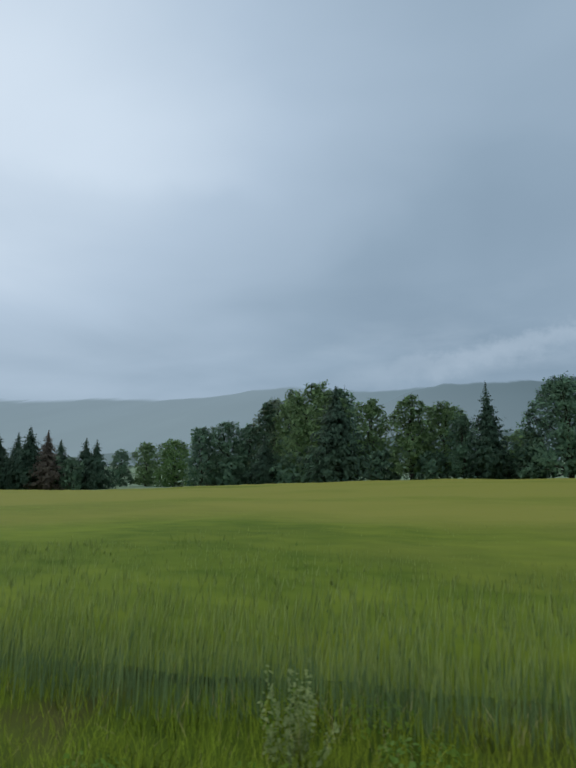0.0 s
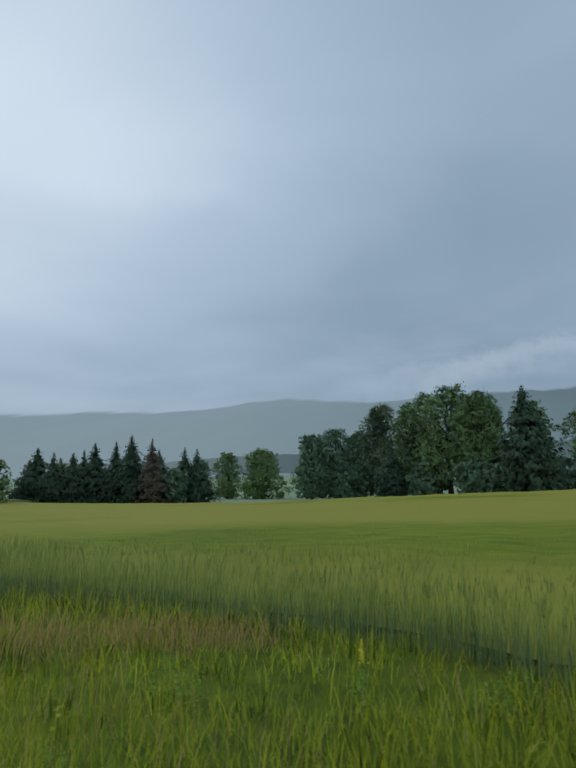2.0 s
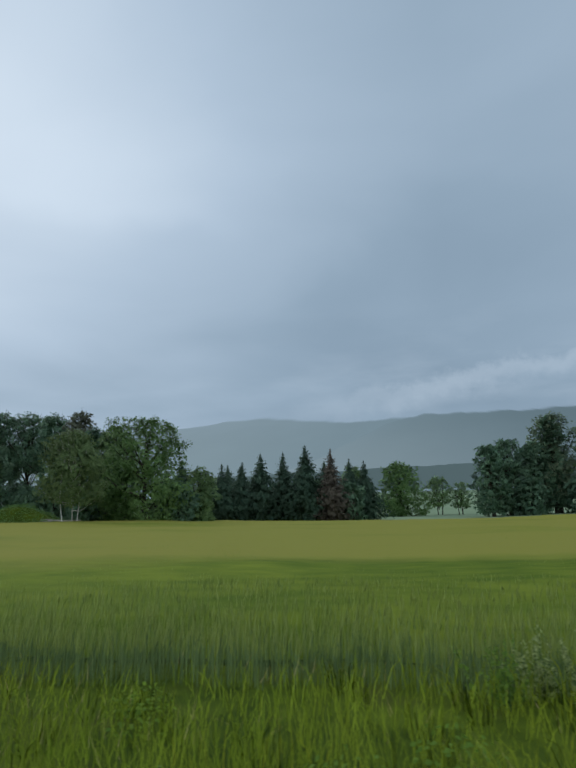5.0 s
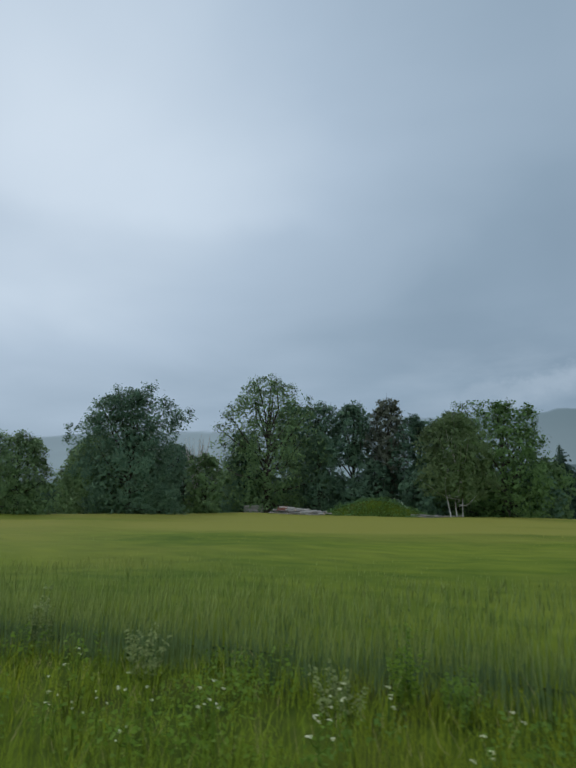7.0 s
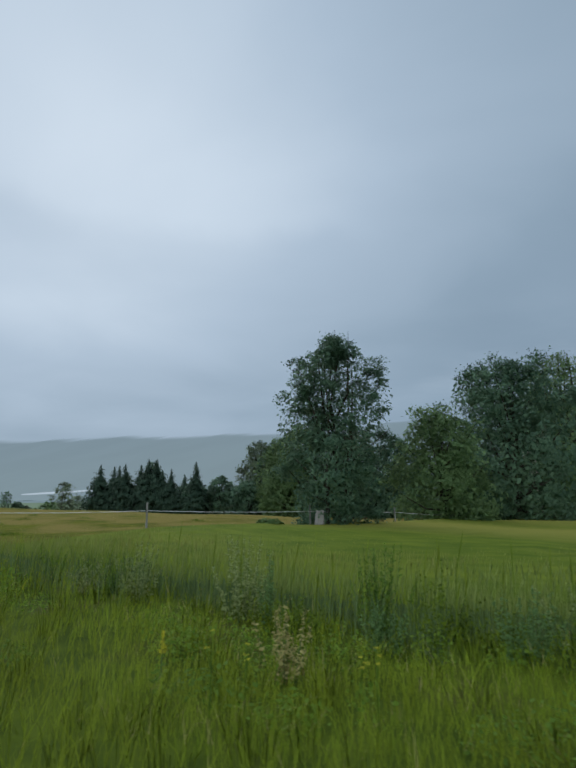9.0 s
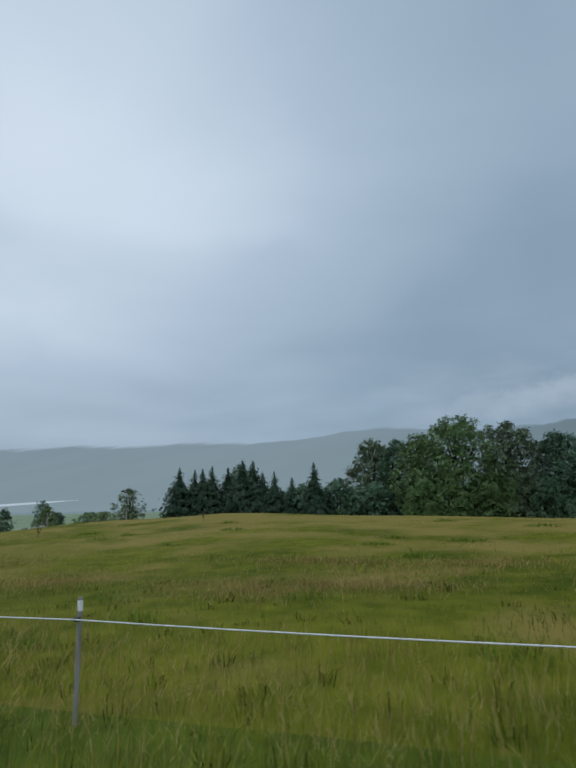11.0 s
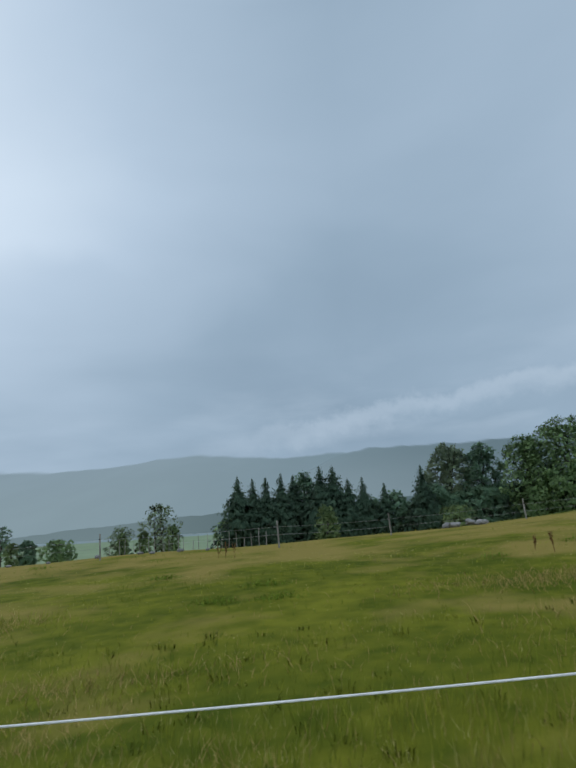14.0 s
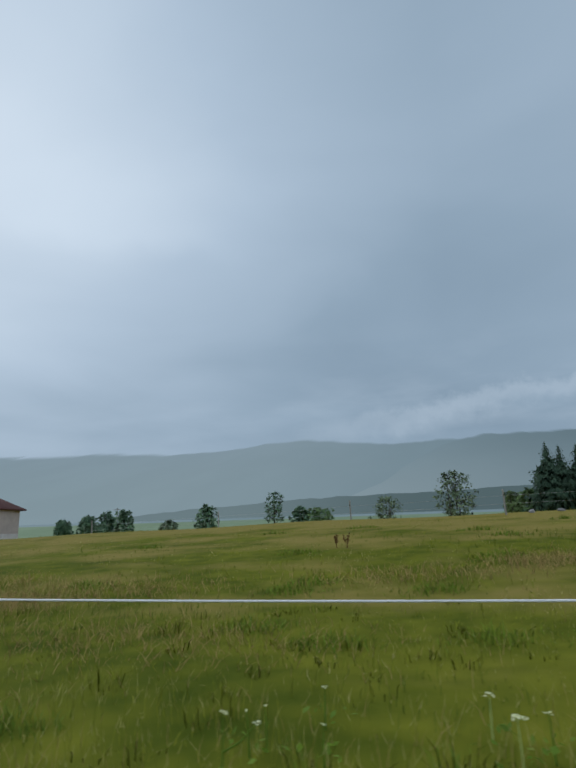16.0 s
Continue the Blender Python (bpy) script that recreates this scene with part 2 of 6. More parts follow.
MAT = dict(
    earth=material("bare_earth", (0.070, 0.052, 0.028), (0.180, 0.138, 0.078), 0.95, 3.5, bump=0.9, third=(0.085, 0.090, 0.022), third_at=0.56, third_scale=1.3, gloss=0.01),
    herb=material("grey_herb_leaf", (0.215, 0.275, 0.098), (0.430, 0.490, 0.210), 0.7, 0.5, island=True, through_light=0.45, gloss=0.02),
    # soil and verge turf darkened, so gaps between stalks and blades read as shade
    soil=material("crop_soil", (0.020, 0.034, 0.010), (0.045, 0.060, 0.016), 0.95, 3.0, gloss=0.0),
    verge=material("verge_turf", (0.034, 0.060, 0.007), (0.100, 0.140, 0.013), 0.95, 2.6, bump=0.7, third=(0.080, 0.084, 0.020), third_at=0.66, third_scale=0.5),
    pasture=material("pasture_turf", (0.058, 0.080, 0.008), (0.158, 0.164, 0.018), 0.95, 1.6, bump=0.6, third=(0.222, 0.180, 0.048), third_at=0.54, third_scale=0.28, third_y=(4.0, 38.0), gloss=0.02),
    # far ground paler and bluer: distance haze is put into its base colour
    meadow=material("haze_tint_meadow", (0.172, 0.240, 0.146), (0.218, 0.288, 0.180), 0.95, 0.05),
    plain=material("haze_tint_plain", (0.20, 0.262, 0.270), (0.250, 0.312, 0.320), 0.95, 0.01),
    # third_y turns far barley yellower, for the grazing view over its ears
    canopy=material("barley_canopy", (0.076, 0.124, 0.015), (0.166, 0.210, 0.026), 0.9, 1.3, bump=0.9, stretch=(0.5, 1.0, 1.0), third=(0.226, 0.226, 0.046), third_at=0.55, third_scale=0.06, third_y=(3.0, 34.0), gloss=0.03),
    stem=material("barley_stem", (0.040, 0.080, 0.030), (0.185, 0.268, 0.092), 0.7, 1.0, island=True, gloss=0.03),
    stalk=material("pale_green_stalk", (0.32, 0.38, 0.11), (0.50, 0.56, 0.20), 0.7, 2.0),
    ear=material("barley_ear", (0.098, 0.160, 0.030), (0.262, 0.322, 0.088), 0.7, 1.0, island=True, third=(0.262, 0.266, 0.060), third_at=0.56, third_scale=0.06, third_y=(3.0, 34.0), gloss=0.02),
    blade=material("grass_blade", (0.056, 0.115, 0.008), (0.315, 0.410, 0.038), 0.7, 1.0, island=True, third=(0.195, 0.240, 0.022), third_at=0.60, third_scale=0.22, share=0.5, gloss=0.02),
    blade_warm=material("yellowing_grass_blade", (0.120, 0.165, 0.008), (0.440, 0.480, 0.036), 0.7, 1.0, island=True, share=0.5, gloss=0.02),
    sward=material("pasture_blade", (0.052, 0.084, 0.006), (0.268, 0.280, 0.028), 0.7, 0.9, island=True, third=(0.080, 0.124, 0.012), third_at=0.58, third_scale=0.3, share=0.5),
    red_grass=material("reddish_seed_grass", (0.230, 0.165, 0.054), (0.385, 0.285, 0.104), 0.8, 0.5, island=True),
    dry=material("dry_grass", (0.30, 0.270, 0.085), (0.52, 0.455, 0.190), 0.8, 0.5, island=True),
    bark=material("bark", (0.045, 0.04, 0.03), (0.11, 0.10, 0.08), 0.9, 6.0, stretch=(1, 1, 0.2), bump=0.6),
    birch=material("birch_bark", (0.34, 0.33, 0.31), (0.82, 0.80, 0.76), 0.8, 3.0, stretch=(0.5, 0.5, 2.0), bump=0.2),
    leaf_birch=material("leaf_birch", (0.138, 0.215, 0.096), (0.270, 0.375, 0.155), 0.6, 0.5, island=True, through_light=0.5),
    # leaf_mid and leaf_dark lightened and blued: haze over the trees put into them
    leaf_mid=material("leaf_mid", (0.134, 0.232, 0.106), (0.305, 0.455, 0.184), 0.6, 0.5, island=True, through_light=0.5),
    leaf_dark=material("leaf_dark", (0.108, 0.205, 0.136), (0.252, 0.402, 0.236), 0.6, 0.5, island=True, through_light=0.5),
    leaf_fresh=material("leaf_fresh", (0.120, 0.222, 0.082), (0.245, 0.395, 0.135), 0.6, 0.5, island=True, through_light=0.5),
    leaf_russet=material("leaf_russet", (0.160, 0.190, 0.130), (0.275, 0.295, 0.205), 0.7, 0.5, island=True, through_light=0.4),
    leaf_pale=material("leaf_pale", (0.175, 0.250, 0.155), (0.310, 0.395, 0.235), 0.6, 0.5, island=True, through_light=0.5),
    needle=material("spruce_needle", (0.030, 0.062, 0.042), (0.088, 0.142, 0.090), 0.7, 0.5, island=True, through_light=0.2),
    needle_brown=material("browned_needle", (0.085, 0.078, 0.060), (0.150, 0.125, 0.095), 0.8, 0.5, island=True, through_light=0.1),
    post=material("weathered_post", (0.165, 0.158, 0.142), (0.37, 0.36, 0.335), 0.85, 14.0, stretch=(1, 1, 0.12), bump=0.5),
    rope=material("white_rope", (0.68, 0.68, 0.70), (0.85, 0.85, 0.86), 0.6, 30.0),
    cap=material("white_cap", (0.70, 0.70, 0.72), (0.86, 0.86, 0.87), 0.5, 8.0),
    tuft=material("dark_tuft_grass", (0.075, 0.135, 0.014), (0.165, 0.230, 0.022), 0.7, 0.5, island=True, through_light=0.0),
    black=material("black_plastic", (0.012, 0.012, 0.014), (0.03, 0.03, 0.03), 0.5, 20.0),
    wire=material("fence_wire", (0.30, 0.31, 0.32), (0.50, 0.50, 0.50), 0.5, 20.0),
    petal=material("cream_petal", (0.62, 0.64, 0.34), (0.88, 0.88, 0.60), 0.7, 5.0),
    yellow=material("yellow_petal", (0.45, 0.42, 0.03), (0.62, 0.58, 0.06), 0.7, 5.0),
    dock=material("dock_seed", (0.10, 0.055, 0.022), (0.20, 0.11, 0.045), 0.9, 8.0, island=True),
    weed=material("weed_leaf", (0.105, 0.205, 0.025), (0.27, 0.40, 0.060), 0.6, 0.5, island=True, through_light=0.45, third=(0.15, 0.26, 0.050), third_at=0.54, third_scale=0.4),
    log=material("grey_log", (0.24, 0.22, 0.20), (0.55, 0.52, 0.48), 0.9, 4.0, bump=0.5, obj_random=True),
    sawn=material("sawn_end", (0.46, 0.32, 0.22), (0.66, 0.54, 0.42), 0.85, 6.0, obj_random=True),
    stone=material("field_stone", (0.15, 0.15, 0.15), (0.33, 0.325, 0.32), 0.9, 3.0, bump=0.7, obj_random=True),
    rust=material("rusty_sheet", (0.13, 0.055, 0.040), (0.30, 0.135, 0.095), 0.85, 3.0, bump=0.3),
    plaster=material("beige_plaster", (0.40, 0.34, 0.32), (0.52, 0.45, 0.42), 0.9, 1.5, bump=0.2),
    plaster_white=material("worn_white_base", (0.48, 0.45, 0.44), (0.68, 0.66, 0.65), 0.9, 1.8, bump=0.2),
    tile=material("dark_red_tile", (0.07, 0.035, 0.035), (0.14, 0.065, 0.06), 0.8, 2.0, obj_random=True),
    # backdrop tones: distance haze and mist are put into these glow colours
    ridge=distance_material("haze_tint_ridge", (0.230, 0.312, 0.356), (0.226, 0.308, 0.364), 30, 430, (0.165, 0.242, 0.290), -1200, 300, veiled=0.12),
    ridge_near=distance_material("haze_tint_shoulder", (0.232, 0.310, 0.354), (0.190, 0.268, 0.318), 30, 330, (0.125, 0.187, 0.223), -500, 500, veiled=0.05),
    mist=distance_material("pale_strip_glow", (0.46, 0.56, 0.65), (0.46, 0.56, 0.65), 0, 60),
    far_woods=distance_material("haze_tint_woods", (0.150, 0.212, 0.232), (0.145, 0.205, 0.226), 10, 60, (0.088, 0.134, 0.147), -640, -250),
)

# ---------------------------------------------------------------- the lie of the land


def lift(x):
    """The road's slow rise before the pasture and its fall along it."""
    return np.interp(x, [-330, -286, -277, -269, -261, -252, -243, -235, -226, -205, -187, -175, -156, -137, -117, -100, -85, -50],
                     [-1.45, -1.10, -0.77, -0.50, -0.27, -0.05, 0.13, 0.26, 0.36, 0.53, 0.62, 0.52, 0.31, 0.12, -0.05, -0.14, -0.13, 0.0])


def raised(x, y):
    """The share of that rise which reaches a place y metres into the fields."""
    return float(lift(x)) * max(0.0, 1.0 - y / 100.0)


def land(x, y):
    """The height of the ground."""
    x, y = np.asarray(x, float), np.asarray(y, float)
    near = np.interp(x, [-330, -284, -270, -262, -225, -205, -191, -185, -170, -120, 60],
                     [0.8, 0.75, 0.5, 0.45, 0.65, 1.0, 1.3, 1.55, 1.15, 1.1, 1.1]) + lift(x)
    crest = np.interp(x, [-345, -330, -312, -294, -285, -276, -267, -258, -249, -240, -231, -222, -213, -204, -195, -184, -175, -160, -130, -90, -40, 0, 60],
                      [0.95, 1.15, 1.5, 1.78, 1.98, 2.12, 2.3, 2.34, 2.5, 2.92, 3.58, 3.86, 3.7, 3.45, 3.3, 2.7, 2.35, 1.9, 1.27, 0.5, 0.9, 1.3, 1.3])
    behind = np.interp(x, [-340, -280, -240, -210, -185, -165, -150, -135, -110, -70, -40, 0, 60],
                       [0.6, 1.1, 1.85, 2.6, 2.5, 2.1, 1.65, 1.3, 0.5, 0.1, 0.9, 1.8, 1.8])
    wood = np.interp(x, [-340, -280, -250, -210, -150, -130, -110, -70, -43, -20, 20, 60],
                     [0.8, 1.2, 1.5, 2.2, 1.7, 0.5, -0.3, -0.5, 0.6, 1.7, 2.1, 2.1])
    stations = [(-5000.0, near - 2), (-60.0, near - 0.5), (-4.0, near + 0.15), (3.6, near), (38.0, crest), (75.0, behind), (115.0, wood),
                (200.0, 0 * x - 0.5), (320.0, 0 * x + 3.5), (620.0, 0 * x + 18.0), (1100.0, 0 * x + 21.0), (2500.0, 0 * x + 21.0), (5000.0, 0 * x + 21.0)]
    out = np.where(y <= stations[0][0], stations[0][1], stations[-1][1])
    for (y0, z0), (y1, z1) in zip(stations, stations[1:]):
        f = np.clip((y - y0) / (y1 - y0), 0, 1)
        f = f * f * (3 - 2 * f) * 0.35 + f * 0.65
        out = np.where((y > y0) & (y <= y1), z0 + (z1 - z0) * f, out)
    fade = np.clip((y - 3) / 6, 0, 1) * np.clip((150 - y) / 60, 0, 1)
    return out + fade * (0.05 * np.sin(x * 0.43 + y * 0.21) + 0.06 * np.sin(x * 0.17 - y * 0.33 + 1.3))


def ground_at(x, y):
    return float(land(x, y))


def crop_near(x):
    """The edge of the barley along the verge."""
    x = np.asarray(x, float)
    edge = np.interp(x, [-186, -183, -178, -165, -157, -148, -129, -115, -95, -80, -66, -58, -52, -47, -43, -38, -34, -31, -27.5, -24.8, -20, 60],
                     [10.8, 10.4, 9.4, 8.2, 7.2, 6.6, 6.7, 7.3, 8.1, 9.2, 12.0, 14.6, 14.9, 13.6, 12.0, 11.3, 9.9, 8.0, 6.9, 6.1, 5.6, 5.4])
    return edge + 0.16 * np.sin(x * 0.9) * np.sin(x * 0.37 + 1.0) + 0.10 * np.sin(x * 2.3 + 0.5)


def crop_far(x):
    """The edge of the barley along the woods."""
    return np.interp(x, [-184.5, -183, -178, -172, -168, -162, -138, -130, -122, -110, -62, -48, -30, 60],
                     [5.0, 12, 28, 46, 60, 70, 72, 88, 108, 118, 122, 112, 96, 96])


def fence_x(y):
    """The fence between the barley and the pasture."""
    return np.interp(y, [4.0, 10.3, 17.6, 27.5, 36, 46], [-184.7, -182.9, -181.4, -178.6, -176.4, -173.6])


def bare_patch(x, y):
    """Above 0 on the trodden bare earth in the pasture."""
    return 1 - ((x + 274.9) / 2.4) ** 2 - ((y - 9.9) / 1.5) ** 2 + 0.35 * np.sin(x * 2.1) * np.cos(y * 3.0)


def mesh_object(name, verts, faces, mats, parent=None, mat_index=None, smooth=False):
    """One mesh object from arrays; faces: an (n, k) array or a list of such."""
    me = bpy.data.meshes.new(name)
    verts = np.asarray(verts, np.float32)
    groups = faces if isinstance(faces, list) else [faces]
    groups = [np.asarray(g, np.int32) for g in groups if len(g)]
    sizes = np.concatenate([np.full(len(g), g.shape[1], np.int32) for g in groups])
    loops = np.concatenate([g.ravel() for g in groups])
    me.vertices.add(len(verts))
    me.vertices.foreach_set("co", verts.ravel())
    me.loops.add(len(loops))
    me.loops.foreach_set("vertex_index", loops)
    me.polygons.add(len(sizes))
    me.polygons.foreach_set("loop_start", np.concatenate([[0], np.cumsum(sizes)[:-1]]).astype(np.int32))
    for m in mats if isinstance(mats, (list, tuple)) else [mats]:
        me.materials.append(m)
    if mat_index is not None:
        me.polygons.foreach_set("material_index", np.asarray(mat_index, np.int32))
    if smooth:
        me.polygons.foreach_set("use_smooth", np.ones(len(sizes), bool))
    me.update(calc_edges=True)
    ob = new(name, me)
    ob.parent = parent
    return ob


def part(name, bm, mat, parent, label=""):
    """A bmesh as one mesh object under a thing or a part."""
    me = bpy.data.meshes.new(name)
    bm.normal_update()
    bm.to_mesh(me)
    bm.free()
    me.materials.append(mat)
    ob = new(name, me)
    ob.parent = parent
    return tagged(ob, label) if label else ob


def empty(name, m, label, category, group="", kind=""):
    ob = new(name)
    ob.matrix_basis = m
    return tagged(ob, label, category, group, kind)


def build_ground():
    xs = np.concatenate([[-5000, -3600, -2600, -1800, -1200, -800, -600, -480, -400, -360], np.arange(-340, 61, 2.0),
                         [75, 100, 150, 220, 320, 480, 700, 1000, 1500, 2200, 3200, 5000]])
    ys = np.concatenate([[-5000, -2000, -800, -300, -120, -60, -30, -15, -8, -4, 0, 2], np.arange(3, 16, 0.5), np.arange(16, 50, 1.0), np.arange(50, 132, 2.5),
                         [135, 145, 160, 180, 200, 225, 255, 290, 330, 380, 440, 510, 600, 720, 860, 1000, 1200, 1500, 2000, 2800, 5000]])
    gx, gy = np.meshgrid(xs, ys)
    verts = np.stack([gx, gy, land(gx, gy)], -1).reshape(-1, 3)
    nx, ny = len(xs), len(ys)
    i, j = np.meshgrid(np.arange(nx - 1), np.arange(ny - 1))
    a = (j * nx + i).ravel()
    faces = np.stack([a, a + 1, a + nx + 1, a + nx], 1)
    cx, cy = verts[faces][:, :, 0].mean(1), verts[faces][:, :, 1].mean(1)
    idx = np.zeros(len(faces), int)
    idx[(cx < fence_x(np.clip(cy, 4, 46))) & (cy > 4)] = 1
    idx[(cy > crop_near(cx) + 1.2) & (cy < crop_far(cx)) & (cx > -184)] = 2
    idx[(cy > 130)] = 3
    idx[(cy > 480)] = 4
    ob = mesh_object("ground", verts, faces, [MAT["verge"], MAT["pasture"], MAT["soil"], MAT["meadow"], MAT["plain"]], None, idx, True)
    tagged(ob, "rolling ground with verge, pasture and distant meadows paled by haze in their colour", "ground", kind="structure")


build_ground()


def build_bare_earth():
    """Trodden earth in the pasture: a thin uneven sheet over the turf."""
    n, rings = 64, 6
    verts = [(-274.9, 9.9, ground_at(-274.9, 9.9) + 0.03)]
    for k in range(1, rings + 1):
        for s in range(n):
            a = 2 * math.pi * s / n
            e = k / rings * (1 + 0.25 * noise.noise((math.cos(a) * 2, math.sin(a) * 2, 0.4)) + 0.22 * noise.noise((math.cos(a) * 7, math.sin(a) * 7, 2.4)))
            x, y = -274.9 + 2.5 * e * math.cos(a), 9.9 + 1.5 * e * math.sin(a)
            verts.append((x, y, ground_at(x, y) + (0.035 + 0.02 * noise.noise((x * 2, y * 2, 1)) if k < rings else -0.02)))
    quads = [(1 + (k - 1) * n + s, 1 + k * n + s, 1 + k * n + (s + 1) % n, 1 + (k - 1) * n + (s + 1) % n) for k in range(1, rings) for s in range(n)]
    ob = mesh_object("bare_ground", verts, [np.array(quads), np.array([(0, 1 + s, 1 + (s + 1) % n) for s in range(n)])], MAT["earth"], None, None, True)
    tagged(ob, "trodden brown bare earth in the pasture", "ground", kind="structure")


build_bare_earth()


def build_ridge(name, mat, y, azimuths, heights, label, rough, depth=1.0, foot=30.0):
    """A range of hills whose haze is in its material: its crest, and a slope that comes down towards the valley."""
    az = np.linspace(azimuths[0], azimuths[-1], 260)
    el = np.interp(az, azimuths[::-1], heights[::-1])
    x = -180 - y * np.tan(np.radians(az))
    top = 3 + y * np.tan(np.radians(el)) / np.cos(np.radians(az))
    top = top + rough * np.array([noise.noise((v * 0.02, 0.3, 0.7)) + 0.5 * noise.noise((v * 0.09, 2.3, 0.1)) for v in x])
    rows = [(0.0, 1.0), (-0.02, 0.97), (-0.05, 0.93), (-0.10, 0.86), (-0.25, 0.6), (-0.42, 0.3), (-0.58, 0.02), (-0.60, -0.12)]
    verts = []
    for dy, k in rows:
        wob = np.array([noise.noise((v * 0.004, dy * 9, 1.9)) for v in x])
        verts.append(np.stack([x * (1 + 0.0 * dy), y * (1 + dy * depth) + 40 * depth * wob, foot + (top - foot) * k + (12 * depth * wob if 0 < k < 1 else 0)], 1))
    verts = np.concatenate(verts)
    n = len(az)
    i, j = np.meshgrid(np.arange(n - 1), np.arange(len(rows) - 1))
    a = (j * n + i).ravel()
    ob = mesh_object(name, verts, np.stack([a, a + n, a + n + 1, a + 1], 1), mat, None, None, True)
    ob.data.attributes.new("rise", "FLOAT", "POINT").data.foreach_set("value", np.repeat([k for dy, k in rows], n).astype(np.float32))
    tagged(ob, label, "hills", kind="structure")


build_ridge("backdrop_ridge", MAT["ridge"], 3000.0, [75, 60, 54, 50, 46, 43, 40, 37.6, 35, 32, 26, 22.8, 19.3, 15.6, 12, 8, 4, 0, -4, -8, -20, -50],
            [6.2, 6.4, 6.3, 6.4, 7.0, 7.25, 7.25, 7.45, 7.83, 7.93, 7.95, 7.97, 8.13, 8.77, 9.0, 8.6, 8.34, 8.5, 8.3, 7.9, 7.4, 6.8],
            "wooded ridge under low cloud, blue grey haze put into its glow", 6.0, 1.0, 2.0)
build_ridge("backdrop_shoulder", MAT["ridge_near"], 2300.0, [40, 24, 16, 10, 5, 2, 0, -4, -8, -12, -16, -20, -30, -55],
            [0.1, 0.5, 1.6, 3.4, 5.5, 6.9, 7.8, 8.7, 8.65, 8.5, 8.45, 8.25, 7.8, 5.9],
            "darker shoulder of the wooded hills, haze put into its glow", 7.0, 1.0, 2.0)


def build_pale_strip():
    """A thin pale glowing strip along the foot of the hills, placed to fit the camera's view."""
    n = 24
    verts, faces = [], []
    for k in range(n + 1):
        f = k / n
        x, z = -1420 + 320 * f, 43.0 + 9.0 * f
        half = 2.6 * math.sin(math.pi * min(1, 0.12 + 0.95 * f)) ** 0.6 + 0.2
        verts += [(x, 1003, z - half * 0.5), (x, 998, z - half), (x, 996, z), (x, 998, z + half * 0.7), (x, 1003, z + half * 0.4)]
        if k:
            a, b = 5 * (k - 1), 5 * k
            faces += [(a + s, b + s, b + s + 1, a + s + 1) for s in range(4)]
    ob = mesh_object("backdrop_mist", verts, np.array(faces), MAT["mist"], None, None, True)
    tagged(ob, "thin pale glowing strip at the hills' foot", "mist", kind="structure")


build_pale_strip()
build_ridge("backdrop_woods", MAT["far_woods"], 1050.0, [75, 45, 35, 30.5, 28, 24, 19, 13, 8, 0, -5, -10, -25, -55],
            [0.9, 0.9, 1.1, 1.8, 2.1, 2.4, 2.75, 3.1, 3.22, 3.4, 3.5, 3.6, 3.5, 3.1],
            "low dark band of far woods, mist put into its glow", 3.0, 0.12, -25.0)

# ---------------------------------------------------------------- trees


def tube(points, radii, seg=7):
    """The vertices and quads of a tapered, bent limb."""
    points, radii = np.asarray(points, float), np.asarray(radii, float)
    ways = np.gradient(points, axis=0)
    ways /= np.linalg.norm(ways, axis=1, keepdims=True) + 1e-9
    side = np.cross(ways, (0.31, 0.95, 0.05))
    side /= np.linalg.norm(side, axis=1, keepdims=True) + 1e-9
    up = np.cross(ways, side)
    ang = np.linspace(0, 2 * np.pi, seg, endpoint=False)
    ring = np.cos(ang)[None, :, None] * side[:, None] + np.sin(ang)[None, :, None] * up[:, None]
    verts = (points[:, None] + ring * radii[:, None, None]).reshape(-1, 3)
    n = len(points)
    k, s = np.meshgrid(np.arange(n - 1), np.arange(seg), indexing="ij")
    a, b = (k * seg + s).ravel(), (k * seg + (s + 1) % seg).ravel()
    return verts, np.stack([a, b, b + seg, a + seg], 1)


def joined(pieces):
    verts, faces, base = [], [], 0
    for v, f in pieces:
        verts.append(v)
        faces.append(f + base)
        base += len(v)
    return np.concatenate(verts), np.concatenate(faces)


def leaf_quads(rng, centres, normals, size, flat=0.6):
    """Small folded leaf sprays, facing roughly along the normals."""
    n = len(centres)
    nor = normals + rng.normal(0, flat, (n, 3))
    nor /= np.linalg.norm(nor, axis=1, keepdims=True) + 1e-9
    u = np.cross(nor, rng.normal(0, 1, (n, 3)))
    u /= np.linalg.norm(u, axis=1, keepdims=True) + 1e-9
    v = np.cross(nor, u)
    s = size * rng.uniform(0.55, 1.35, (n, 1))
    w = s * rng.uniform(0.35, 0.75, (n, 1))
    quad = np.stack([centres - u * s, centres + v * w + nor * w * 0.25, centres + u * s, centres - v * w + nor * w * 0.25], 1)
    return quad.reshape(-1, 3), np.arange(n * 4).reshape(n, 4)


